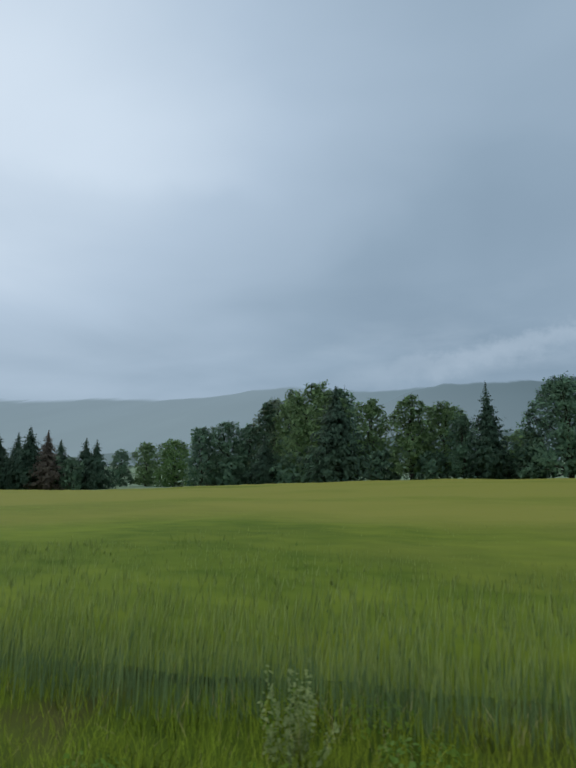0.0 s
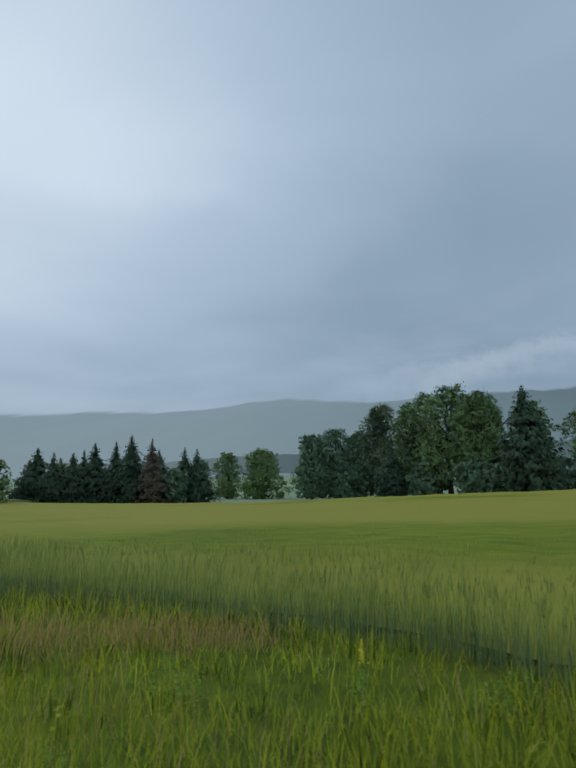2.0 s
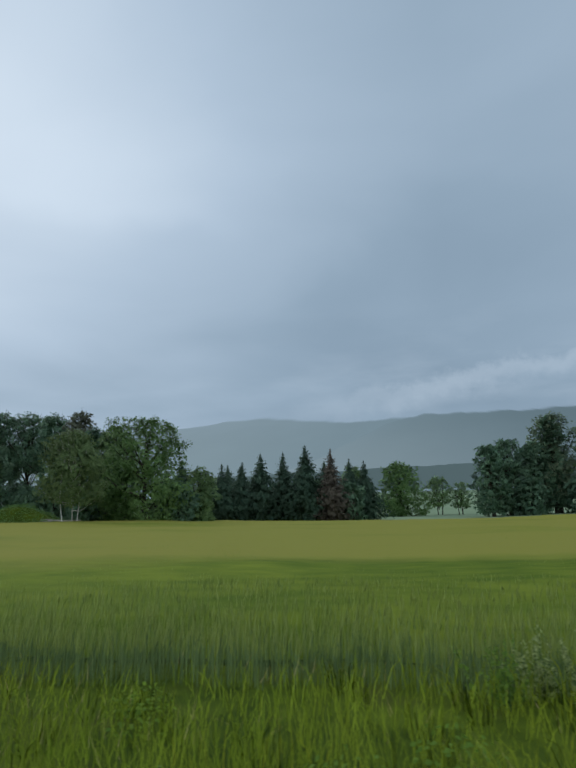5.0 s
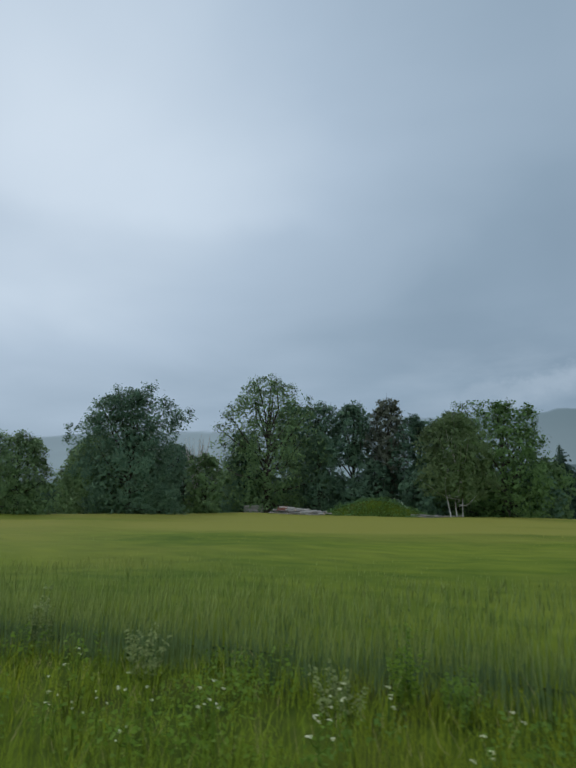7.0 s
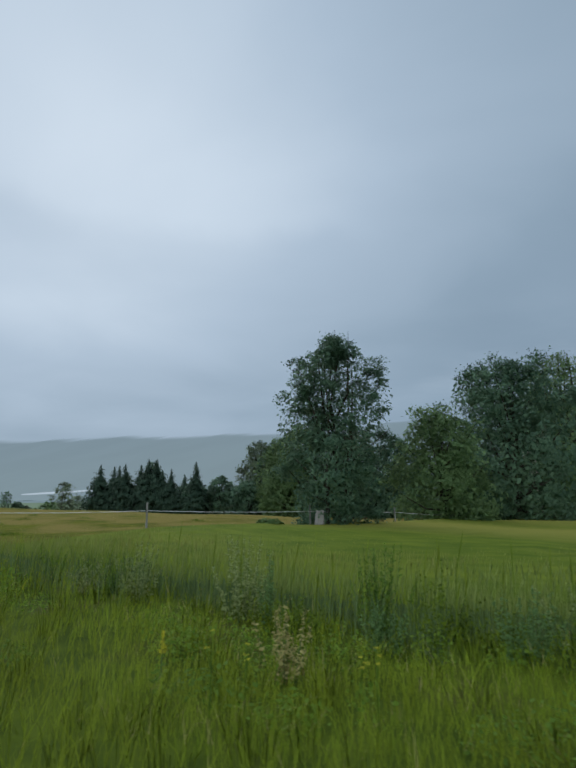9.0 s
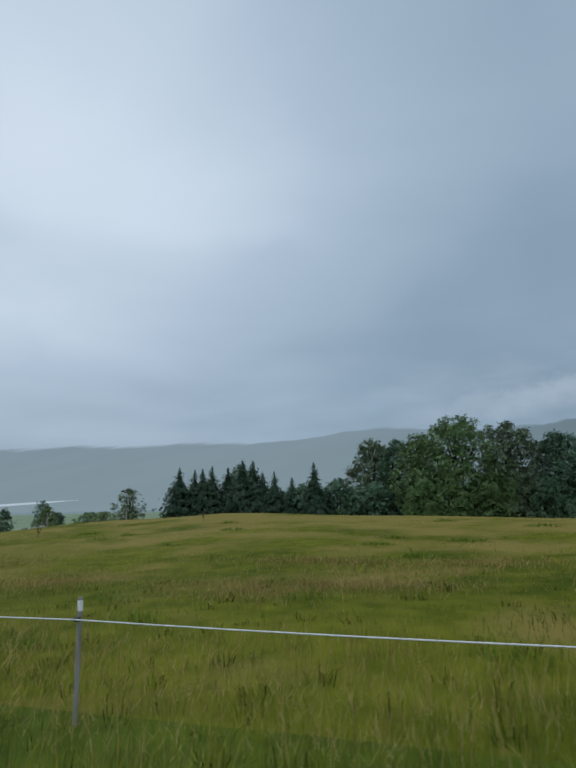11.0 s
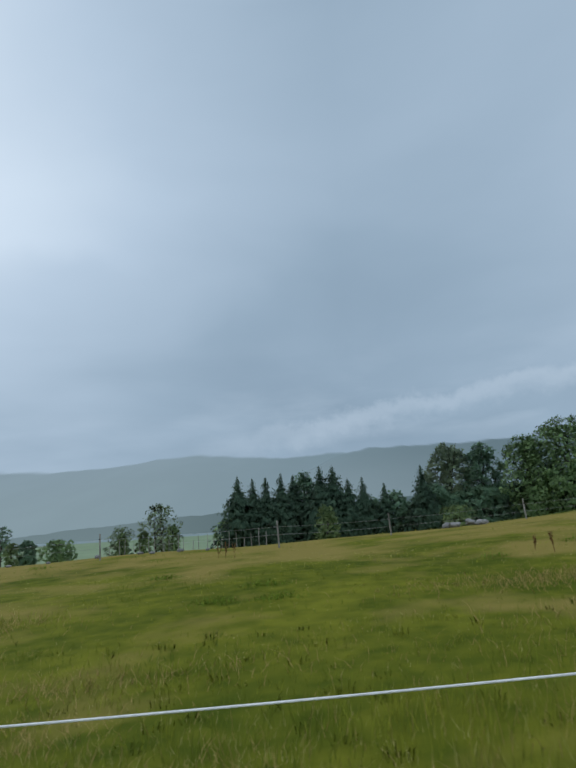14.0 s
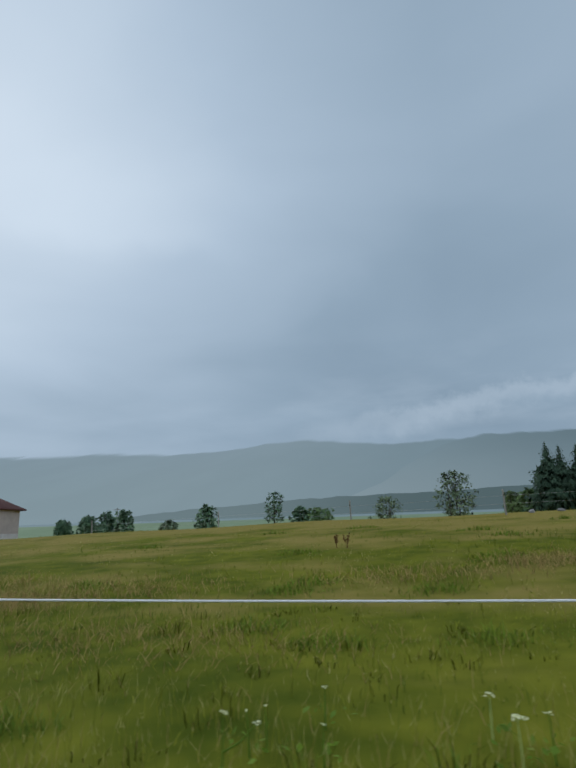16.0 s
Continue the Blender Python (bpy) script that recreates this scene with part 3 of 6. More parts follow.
def leaf_tris(rng, centres, normals, size, flat=0.6):
    """Small pointed leaf sprays of one triangle each, their fronts towards the camera's path."""
    n = len(centres)
    nor = normals + rng.normal(0, flat, (n, 3))
    nor /= np.linalg.norm(nor, axis=1, keepdims=True) + 1e-9
    u = np.cross(nor, rng.normal(0, 1, (n, 3)))
    u /= np.linalg.norm(u, axis=1, keepdims=True) + 1e-9
    v = np.cross(nor, u)
    s = size * rng.uniform(0.6, 1.4, (n, 1))
    w = s * rng.uniform(0.45, 0.85, (n, 1))
    tri = np.stack([centres + u * s, centres - u * s * 0.75 + v * w, centres - u * s * 0.75 - v * w], 1)
    return facing(tri.reshape(-1, 3), 3), np.arange(n * 3).reshape(n, 3)


def facing(quads, k=4):
    """Turns the winding so that every leaf's front looks towards the camera's path."""
    q = quads.reshape(-1, k, 3)
    nor = np.cross(q[:, 1] - q[:, 0], q[:, 2] - q[:, 0])
    flip = nor @ np.array((0.30, -0.94, -0.16)) < 0
    q[flip] = q[flip][:, ::-1]
    return q.reshape(-1, 3)


def soft_normals(ob, verts, centre, rng, up=0.55):
    """Shading normals that follow the whole crown, as a mass of leaves scatters light."""
    out = verts - np.asarray(centre)
    out /= np.linalg.norm(out, axis=1, keepdims=True) + 1e-6
    jitter = np.repeat(rng.normal(0, 0.24, (len(verts) // 3, 3)), 3, 0)
    nor = out * 0.8 + (0, -0.15, up) + jitter
    nor /= np.linalg.norm(nor, axis=1, keepdims=True) + 1e-6
    ob.data.polygons.foreach_set("use_smooth", np.ones(len(ob.data.polygons), bool))
    ob.data.normals_split_custom_set_from_vertices(nor)


def top_fit(x):
    """How far the tree tops are shifted along x to fit the camera's view."""
    return float(np.interp(x, [-362, -328, -313, -292, -265, -240, -215, -190, -174], [0.99, 0.65, 0.54, 0.43, 0.23, 0.1, -0.05, -0.15, 0.1]))


def broadleaf(x, y, top, width, leaf="leaf_mid", seed=1, low=0.06, lean=0.0, size=0.0, density=1.0, name="tree", label="", group="", trunk="bark", stems=1, tall=0.0, open_crown=0.0, slim=1.0):
    """A leafy tree: tapered trunk, limbs, and a crown of many lobes of leaves. low: where the crown begins, as a share of the height. tall: makes the crown slimmer above."""
    rng = np.random.default_rng(seed)
    base = ground_at(x, y) - 0.1
    h = top + top_fit(x) - base
    r = width / 2 * 1.08
    thing = empty(name, pose(x, y, base), label, "bush" if name in ("bush", "shrub") else "tree", group)
    z0 = low * h
    phase = rng.uniform(0, 6.28, 6)
    widest = rng.uniform(0.36, 0.5)

    def reach(f, a):
        """The crown's radius at a share f of its height and an angle, with bulges."""
        t = np.where(f > widest, (f - widest) / (1.0 - widest), (f - widest) / (widest + 0.32))
        out = np.sqrt(np.clip(1 - np.abs(t) ** (2.3 - 0.9 * tall), 0, 1))
        bulge = 1 + 0.16 * np.sin(2 * a + phase[0] + 5 * f) + 0.12 * np.sin(3 * a + phase[1] - 9 * f) + 0.10 * np.sin(5 * a + phase[2] + 14 * f)
        return r * out * bulge

    # lobes, most of them near the surface, each broken into smaller uneven clumps
    n = int(np.clip((14 + r * 6 + h * 1.2) * (1 - 0.35 * open_crown), 14, 85))
    f = np.clip((np.arange(n) + rng.uniform(0, 1, n)) / n, 0.02, 0.985)
    a = np.arange(n) * 2.39996 + rng.uniform(-0.7, 0.7, n)
    c = r * rng.uniform(0.15, 0.34, n) * np.clip(1.25 - 0.05 * r, 0.8, 1.25)
    c = np.minimum(c, 0.2 * h)
    d = np.maximum(reach(f, a) * rng.random(n) ** 0.3 - 0.62 * c, 0.0)
    z = np.clip(z0 + (h - z0) * f, c * 0.5, h - c * 0.66)
    lobes = np.stack([d * np.cos(a) + lean * z, d * np.sin(a), z], 1)
    k = 7
    outward = np.stack([np.cos(a), np.sin(a), np.full(n, 0.35)], 1)
    away = rng.normal(0, 1, (n, k, 3)) + outward[:, None] * 0.55
    away /= np.linalg.norm(away, axis=2, keepdims=True)
    clumps = (lobes[:, None] + away * (c[:, None] * rng.uniform(0.35, 0.95, (n, k)))[..., None] * (1, 1, 0.85)).reshape(-1, 3)
    cc = (c[:, None] * rng.uniform(0.20, 0.48, (n, k))).ravel()
    leaf_size = (size or float(np.clip(0.0021 * y, 0.10, 0.30))) * (1.25 if name == "bush" else 1.0)
    area = 0.8 * 2 * r * (h - z0)
    count = int(np.clip(density * 4.2 * area / leaf_size ** 2 * 0.55, 700, 30000 if y < 70 else (4600 if name == "bush" else 11800)))
    share = cc ** 2
    pick = rng.choice(n * k, count, p=share / share.sum())
    place = clumps[pick] + rng.normal(0, 0.52, (count, 3)) * cc[pick][:, None] * (1.05, 1.05, 0.72)
    # leaves in the depth of the crown, which close it
    m = int(count * 0.47 * (1 - open_crown))
    fi, ai = rng.uniform(0.02, 0.92, m), rng.uniform(0, 6.28, m)
    di = reach(fi, ai) * np.sqrt(rng.random(m)) * 0.84
    inner = np.stack([di * np.cos(ai), di * np.sin(ai), z0 + (h - z0) * fi], 1)
    inner[:, 0] += lean * inner[:, 2]
    place = np.concatenate([place, inner])
    place[:, 2] = np.abs(place[:, 2]) + 0.02
    heart = np.array([lean * h * 0.5, 0, z0 + (h - z0) * 0.4])
    out = place - heart
    out /= np.linalg.norm(out, axis=1, keepdims=True) + 1e-6
    v, q = leaf_tris(rng, place, out * 0.7 + (0, 0, 0.55) + rng.normal(0, 0.45, place.shape), leaf_size * np.concatenate([np.ones(count), np.full(m, 1.5)])[:, None], 0.5)
    # trunk and limbs
    pieces = []
    rt = (0.020 * h + 0.05) * slim
    for s in range(stems):
        a0 = rng.uniform(0, 6.28)
        foot = np.array([0.22 * r * math.cos(a0), 0.22 * r * math.sin(a0), 0]) if stems > 1 else np.zeros(3)
        thick = rt / (1 + 0.45 * (stems - 1))
        pts = [foot * (1 + 0.9 * k) + (lean * h * k + rng.normal(0, 0.03) * h * k, rng.normal(0, 0.02) * h * k, h * k) for k in (0, 0.12, 0.3, 0.5, 0.7, 0.86)]
        pieces.append(tube(pts, [thick * 1.25, thick, thick * 0.8, thick * 0.58, thick * 0.35, thick * 0.12]))
    limbs = []
    for k in range(0, n, 3):
        end = lobes[k]
        start = np.array([lean * end[2] * 0.6, 0, max(0.1 * h, end[2] * 0.6)])
        mid = (start + end) / 2 + (0, 0, -0.03 * h) + rng.normal(0, 0.02 * h, 3)
        limbs.append(tube([start, mid, end, end + (end - mid) * 0.35], [rt * 0.42, rt * 0.26, rt * 0.12, rt * 0.03], 5))
    tv, tf = joined(pieces)
    stem = mesh_object("trunk", tv, tf, MAT[trunk], thing, None, True)
    tv, tf = joined(limbs)
    tagged(mesh_object("branchwork", tv, tf, MAT[trunk], stem, None, True), kind="stuff")
    crown = mesh_object("crown", v, q, MAT[leaf], thing)
    soft_normals(crown, v, heart, rng, 0.6)
    return thing


def spruce(x, y, top, width, seed=1, needle="needle", label="tall dark green spruce at the edge of the field", group="", bare=0.0):
    """A spruce: a straight stem, whorls of drooping boughs and a thin spire."""
    rng = np.random.default_rng(seed)
    base = ground_at(x, y) - 0.1
    h = top + top_fit(x) - base
    r = width / 2 * 2.5
    thing = empty("spruce", pose(x, y, base), label, "tree", group)
    pieces = [tube([(0, 0, 0), (0.02 * h * rng.normal(0, 0.3), 0, h * 0.5), (0, 0, h)], [0.016 * h + 0.05, 0.011 * h, 0.012], 6)]
    cs, ns, sz = [], [], []
    z = h * 0.02
    while z < h * 0.985:
        f = z / h
        reach = r * ((1 - f) ** 0.92 + 0.012) * (1.0 if f > 0.12 else 0.9)
        count = 9 if f < 0.75 else 6
        a0 = rng.uniform(0, 6.28)
        for k in range(count):
            if rng.random() < bare:
                continue
            a = a0 + k * 6.283 / count + rng.uniform(-0.3, 0.3)
            length = max(0.08, reach * rng.uniform(0.42, 1.18) * (0.82 if rng.random() < 0.25 else 1.0))
            way = np.array([math.cos(a), math.sin(a), 0.0])
            steps = int(np.clip(length / 0.22, 2, 12))
            q = (np.arange(steps) + 0.6) / steps
            drop = -0.36 * length * q ** 1.3 + (0.20 * length * q ** 3) + (0.25 * length * q if f > 0.8 else 0)
            pts = way[None] * (length * q)[:, None]
            pts[:, 2] = z + drop
            jitter = rng.normal(0, 0.085 * length + 0.02, pts.shape) * (1, 1, 0.42)
            cs.append(pts + jitter)
            ns.append(np.tile(way * 0.75 + (0, -0.25, 0.4), (steps, 1)))
            sz.append(np.clip((0.10 if f < 0.7 else 0.065) + 0.15 * length * (1.15 - q), 0.06, 0.44))
            if length > 1.0 and k % 3 == 0:
                pieces.append(tube([(0, 0, z), tuple(way * length * 0.5 + (0, 0, z - 0.1 * length)), tuple(way * length * 0.85 + (0, 0, z - 0.2 * length))],
                                   [0.03, 0.018, 0.006], 4))
        z += (0.30 + 0.22 * (1 - f)) * rng.uniform(0.8, 1.2) * max(0.75, h / 16)
    for q in np.linspace(0.93, 1.0, 7):
        cs.append(np.array([[0, 0, h * q]]) + rng.normal(0, 0.03, (1, 3)))
        ns.append(np.array([[1.0, 0.2, 0.2]]))
        sz.append(np.array([0.07]))
    c, nrm, s = np.concatenate(cs), np.concatenate(ns), np.concatenate(sz)
    c, nrm, s = np.repeat(c, 3, 0) + rng.normal(0, 1.0, (3 * len(c), 3)) * np.repeat(np.clip(0.45 * s, 0.02, 0.12), 3)[:, None] * (1, 1, 0.6), np.repeat(nrm, 3, 0), np.repeat(s, 3)
    n = len(c)
    nor = nrm + rng.normal(0, 0.45, (n, 3))
    nor /= np.linalg.norm(nor, axis=1, keepdims=True)
    out = c * (1, 1, 0) + (1e-3, 0, 0)
    out /= np.linalg.norm(out, axis=1, keepdims=True)
    u = out + (0, 0, -0.45) + rng.normal(0, 0.3, (n, 3))
    u -= nor * (u * nor).sum(1, keepdims=True)
    u /= np.linalg.norm(u, axis=1, keepdims=True)
    v = np.cross(nor, u)
    s = s[:, None] * rng.uniform(0.8, 1.3, (n, 1))
    spray = np.stack([c + u * s * 1.25 - (0, 0, 0.05), c - u * s * 0.7 + v * s * 0.5, c - u * s * 0.7 - v * s * 0.5], 1).reshape(-1, 3)
    tv, tf = joined(pieces)
    mesh_object("trunk", tv, tf, MAT["bark"], thing, None, True)
    spray = facing(spray, 3)
    crown = mesh_object("crown", spray, np.arange(n * 3).reshape(n, 3), MAT[needle], thing)
    soft_normals(crown, spray, (0, 0, h * 0.3), rng, 0.35)
    return thing


def bare_tree(x, y, top, width, seed=1):
    """A leafless tree of many thin upright limbs."""
    rng = np.random.default_rng(seed)
    base = ground_at(x, y) - 0.1
    h = top - base
    thing = empty("bare_tree", pose(x, y, base), "leafless grey tree with thin upright branches", "tree")
    pieces = [tube([(0, 0, 0), (0.1, 0, h * 0.3), (0, 0.1, h * 0.55)], [0.16, 0.13, 0.08], 6)]
    for k in range(22):
        a, q = rng.uniform(0, 6.28), rng.uniform(0.12, 0.5)
        reach = width / 2 * rng.uniform(0.3, 1.0)
        end = np.array([reach * math.cos(a), reach * math.sin(a), h * rng.uniform(0.72, 1.0)])
        start = np.array([0, 0, h * q])
        mid = start * 0.5 + end * 0.5 + (0, 0, -0.05 * h)
        pieces.append(tube([start, mid, end], [0.07, 0.045, 0.015], 5))
        for s in range(3):
            tip = mid + (end - mid) * rng.uniform(0.2, 0.8) + rng.normal(0, 0.5, 3) + (0, 0, 0.6)
            pieces.append(tube([mid + (end - mid) * 0.2 * s, tip], [0.025, 0.008], 4))
    v, f = joined(pieces)
    mesh_object("trunk", v, f, MAT["log"], thing, None, True)


MIXED = "leafy green broadleaf tree in the wood beside the barley"
GROVE = "trees of the grove beyond the barley"
ROW = "spruces along the field"
# the grove that closes the far side of the barley, from the spruces to the open gap
broadleaf(20.1, 100, 18.8, 15.2, "leaf_dark", 11, label="large dark broadleaf tree at the edge of the barley", group=GROVE, low=0.04)
spruce(8.3, 105, 19.5, 4.6, 12, label="tall pointed dark spruce standing among broadleaf trees", group="spruces in the grove")
broadleaf(14.5, 112, 11.0, 8.0, "leaf_mid", 13, name="bush", label="rounded green bush between the trees", group=GROVE, low=0.0)
broadleaf(-5.7, 114, 18.7, 9.3, "leaf_mid", 14, label=MIXED, group=GROVE, low=0.08)
broadleaf(0.8, 118, 17.5, 10.9, "leaf_mid", 15, label=MIXED, group=GROVE, low=0.08)
broadleaf(3.9, 110, 14.3, 6.4, "leaf_dark", 16, label=MIXED, group=GROVE, low=0.04)
spruce(-18.7, 105, 20.2, 9.0, 17, label="broad dark spruce in front of taller leafy trees", group="spruces in the grove")
broadleaf(-15.0, 125, 19.6, 9.5, "leaf_mid", 18, label=MIXED, group=GROVE, low=0.1)
broadleaf(-31.4, 140, 26.0, 18.0, "leaf_mid", 19, label="tall wide leafy tree with a rounded top in the grove", group=GROVE, low=0.08)
broadleaf(-24.0, 136, 24.0, 13.0, "leaf_dark", 20, label=MIXED, group=GROVE, low=0.05)
broadleaf(-49.0, 162, 25.9, 14.5, "leaf_pale", 21, label="pale leafy tree with an open airy crown", group=GROVE, low=0.1, density=0.65)
broadleaf(-62.0, 157, 19.0, 14.5, "leaf_dark", 22, label=MIXED, group=GROVE, low=0.03)
broadleaf(-50.3, 160, 24.6, 9.0, "leaf_dark", 23, label=MIXED, group=GROVE, low=0.05, tall=0.4)
spruce(-44.7, 140, 14.0, 5.0, 24, label="dark spruce under the taller leafy trees", group="spruces in the grove")
broadleaf(-38.0, 150, 18.0, 9.0, "leaf_dark", 26, label=MIXED, group=GROVE, low=0.02)
broadleaf(-40.0, 152, 24.5, 13.0, "leaf_mid", 32, label=MIXED, group=GROVE, low=0.04)
broadleaf(-25.0, 128, 22.0, 12.0, "leaf_mid", 33, label=MIXED, group=GROVE, low=0.04)
broadleaf(-55.5, 158, 18.0, 10.0, "leaf_dark", 34, label=MIXED, group=GROVE, low=0.02)
broadleaf(-67.0, 150, 17.0, 9.5, "leaf_dark", 25, label=MIXED, group=GROVE, low=0.03)
for yx, yy, yt, yw, ys in ((-78.4, 188, 11.2, 8.6, 27), (-71.6, 188, 9.2, 6.4, 28)):
    broadleaf(yx, yy, yt, yw, "leaf_mid", ys, name="young_tree", label="slim young tree with bare stems by the gap", group="young trees by the gap", low=0.22, stems=3, density=0.8, tall=0.2, open_crown=0.3, size=0.26)
broadleaf(-89.8, 177, 15.6, 14.8, "leaf_fresh", 29, label="round fresh green tree at the end of the spruce row", low=0.0)
broadleaf(-104.5, 184, 15.1, 10.2, "leaf_mid", 30, label="rounded green tree behind the spruce row", low=0.02)
broadleaf(-112.5, 180, 12.6, 8.5, "leaf_dark", 31, label="rounded green tree behind the spruce row", low=0.02)

for bx, by, bt, bw, bs in ((-58, 150, 8.5, 9, 201), (-46, 150, 9, 10, 202), (-36, 138, 9, 10, 203), (-27, 122, 8, 9, 204), (-22, 116, 7, 8, 205), (-12, 117, 8, 8, 206),
                           (-2, 113, 7.5, 8, 207), (9, 110, 8, 8, 208), (15, 106, 8, 8, 209), (26, 104, 12, 12, 210)):
    broadleaf(bx, by, bt, bw, "leaf_dark", bs, name="bush", label="dark undergrowth bush below the grove", group="undergrowth of the grove", low=0.0)
# the row of spruces along the barley
spruce(-110.1, 131, 17.3, 7.3, 41, group=ROW)
spruce(-104.1, 131, 16.2, 5.6, 42, needle="needle_brown", label="spruce with browned dying needles in the row", group=ROW, bare=0.12)
spruce(-115.8, 133, 16.0, 5.2, 43, group=ROW)
spruce(-120.8, 131, 15.7, 6.6, 44, group=ROW)
spruce(-126.2, 134, 14.0, 5.4, 45, group=ROW)
spruce(-130.2, 135, 13.5, 5.8, 46, group=ROW)
spruce(-142.6, 136, 15.5, 7.2, 47, group=ROW)
spruce(-136.5, 138, 12.6, 5.6, 48, group=ROW)
spruce(-101.3, 144, 14.6, 5.7, 49, group=ROW)
spruce(-97.6, 144, 14.0, 5.7, 50, group=ROW)
spruce(-107.0, 140, 14.0, 6.0, 51, group=ROW)
spruce(-128.0, 124, 13.1, 5.0, 52, group=ROW)
spruce(-124.6, 127, 12.6, 4.8, 53, group=ROW)
spruce(-148.5, 140, 12.5, 6.0, 54, group=ROW)
broadleaf(-134.5, 136, 10.9, 5.6, "leaf_mid", 55, name="bush", label="green bush among the spruces", low=0.0)

for bx, by, bt, bw, bs in ((-100, 136, 8.5, 7, 211), (-107, 136, 9.5, 7, 212), (-113, 137, 9.5, 7, 213), (-118, 137, 9, 7, 214), (-124, 138, 9, 7, 215), (-130, 139, 9, 7, 216),
                           (-138, 140, 9, 8, 217), (-146, 141, 9, 8, 218)):
    broadleaf(bx, by, bt, bw, "leaf_dark", bs, name="bush", label="dark undergrowth bush below the spruces", group="undergrowth of the spruce row", low=0.0)
# the copse with the birch, the mound and the log pile
COPSE = "trees of the copse behind the log pile"
broadleaf(-130.5, 91, 18.9, 15.0, "leaf_fresh", 61, label="wide full green tree with a domed crown", group=COPSE, low=0.0)
broadleaf(-137.5, 94, 18.4, 9.5, "leaf_mid", 62, label="full green tree beside the birch", group=COPSE, low=0.0)
broadleaf(-124.0, 100, 10.7, 6.5, "leaf_mid", 63, name="bush", label="green bush at the end of the copse", low=0.0)
broadleaf(-135.7, 78, 15.2, 9.8, "leaf_birch", 64, name="birch", label="pale green birch with three slender white stems", low=0.22, stems=3, trunk="birch", density=1.0, lean=-0.02, slim=0.42)
broadleaf(-150.3, 102, 22.8, 8.8, "leaf_russet", 65, label="tall slim tree with reddish twiggy top", group=COPSE, low=0.1, density=0.95)
broadleaf(-157.6, 104, 22.8, 9.4, "leaf_dark", 66, label="tall tree with bare lower stems", group=COPSE, low=0.42)
broadleaf(-164.4, 106, 23.6, 9.0, "leaf_dark", 67, label="tall tree with bare lower stems", group=COPSE, low=0.45)
broadleaf(-170.0, 105, 24.0, 9.4, "leaf_dark", 68, label="tall tree with bare lower stems", group=COPSE, low=0.36)
broadleaf(-144.1, 98, 18.6, 9.0, "leaf_dark", 69, label="dark green tree behind the birch", group=COPSE, low=0.02)
broadleaf(-151.5, 97, 11.0, 9.0, "leaf_dark", 70, name="bush", label="dark undergrowth bush behind the mound", low=0.0)
broadleaf(-160.0, 98, 9.0, 8.0, "leaf_dark", 71, name="bush", label="dark undergrowth bush behind the mound", low=0.0)
broadleaf(-166.6, 85, 25.0, 17.6, "leaf_mid", 72, label="tall green tree with light gaps in its crown behind the pallets", group=COPSE, low=0.02, density=0.85)
broadleaf(-172.5, 88, 16.5, 8.0, "leaf_dark", 73, label="dark green tree in the copse", group=COPSE, low=0.0)
broadleaf(-159.5, 90, 15.5, 8.0, "leaf_dark", 74, label="dark green tree in the copse", group=COPSE, low=0.0)

for bx, by, bt, bw, bs in ((-142, 92, 9, 8, 221), (-155, 94, 8, 8, 222), (-164, 92, 9, 9, 223), (-170, 92, 9, 9, 224), (-176, 94, 10, 9, 225), (-126, 95, 8, 7, 226)):
    broadleaf(bx, by, bt, bw, "leaf_dark", bs, name="bush", label="dark undergrowth bush in the copse", group="undergrowth of the copse", low=0.0)
# single trees along the fence between the barley and the pasture
broadleaf(-170.6, 55, 17.8, 13.0, "leaf_dark", 81, label="broad dark green tree standing at the corner of the barley", low=0.02, tall=0.1, size=0.13)
broadleaf(-175.3, 56, 10.0, 7.0, "leaf_mid", 82, name="bush", label="green bush under the corner tree", low=0.0)
broadleaf(-166.8, 66, 10.5, 6.0, "leaf_mid", 83, name="bush", label="green bush between two trees", low=0.0)
broadleaf(-174.6, 42.5, 11.0, 7.6, "leaf_mid", 85, label="rounded green tree behind the fence", low=0.0)
broadleaf(-178.1, 29.9, 14.0, 6.3, "leaf_dark", 86, label="tall tree with many upright limbs and ivy at the pasture fence", low=0.02, density=1.25, open_crown=0.12, stems=4, tall=0.5, size=0.072, slim=0.8)

# the wood behind the pasture
WOOD = "trees of the wood behind the pasture"
PROW = "spruces behind the pasture"
PLABEL = "dark green spruce in a dense stand behind the pasture"
spruce(-265.0, 99, 14.0, 5.2, 101, label=PLABEL, group=PROW)
spruce(-262.6, 101, 13.6, 4.8, 102, label=PLABEL, group=PROW)
spruce(-260.2, 100, 13.6, 4.8, 103, label=PLABEL, group=PROW)
spruce(-257.4, 99, 13.9, 4.8, 104, label=PLABEL, group=PROW)
spruce(-255.4, 102, 13.9, 5.2, 105, label=PLABEL, group=PROW)
broadleaf(-253.6, 104, 14.3, 6.8, "leaf_dark", 106, label="dark broadleaf tree standing among spruces", group=WOOD, low=0.02)
spruce(-250.7, 99, 14.9, 5.4, 107, label=PLABEL, group=PROW)
spruce(-248.4, 99, 14.7, 6.0, 108, label=PLABEL, group=PROW)
spruce(-246.0, 98, 12.3, 4.8, 109, label=PLABEL, group=PROW)
spruce(-243.5, 98, 12.4, 3.8, 110, label=PLABEL, group=PROW)
spruce(-239.9, 98, 11.1, 3.6, 111, label=PLABEL, group=PROW)
spruce(-234.2, 94, 13.3, 4.2, 112, label=PLABEL, group=PROW)
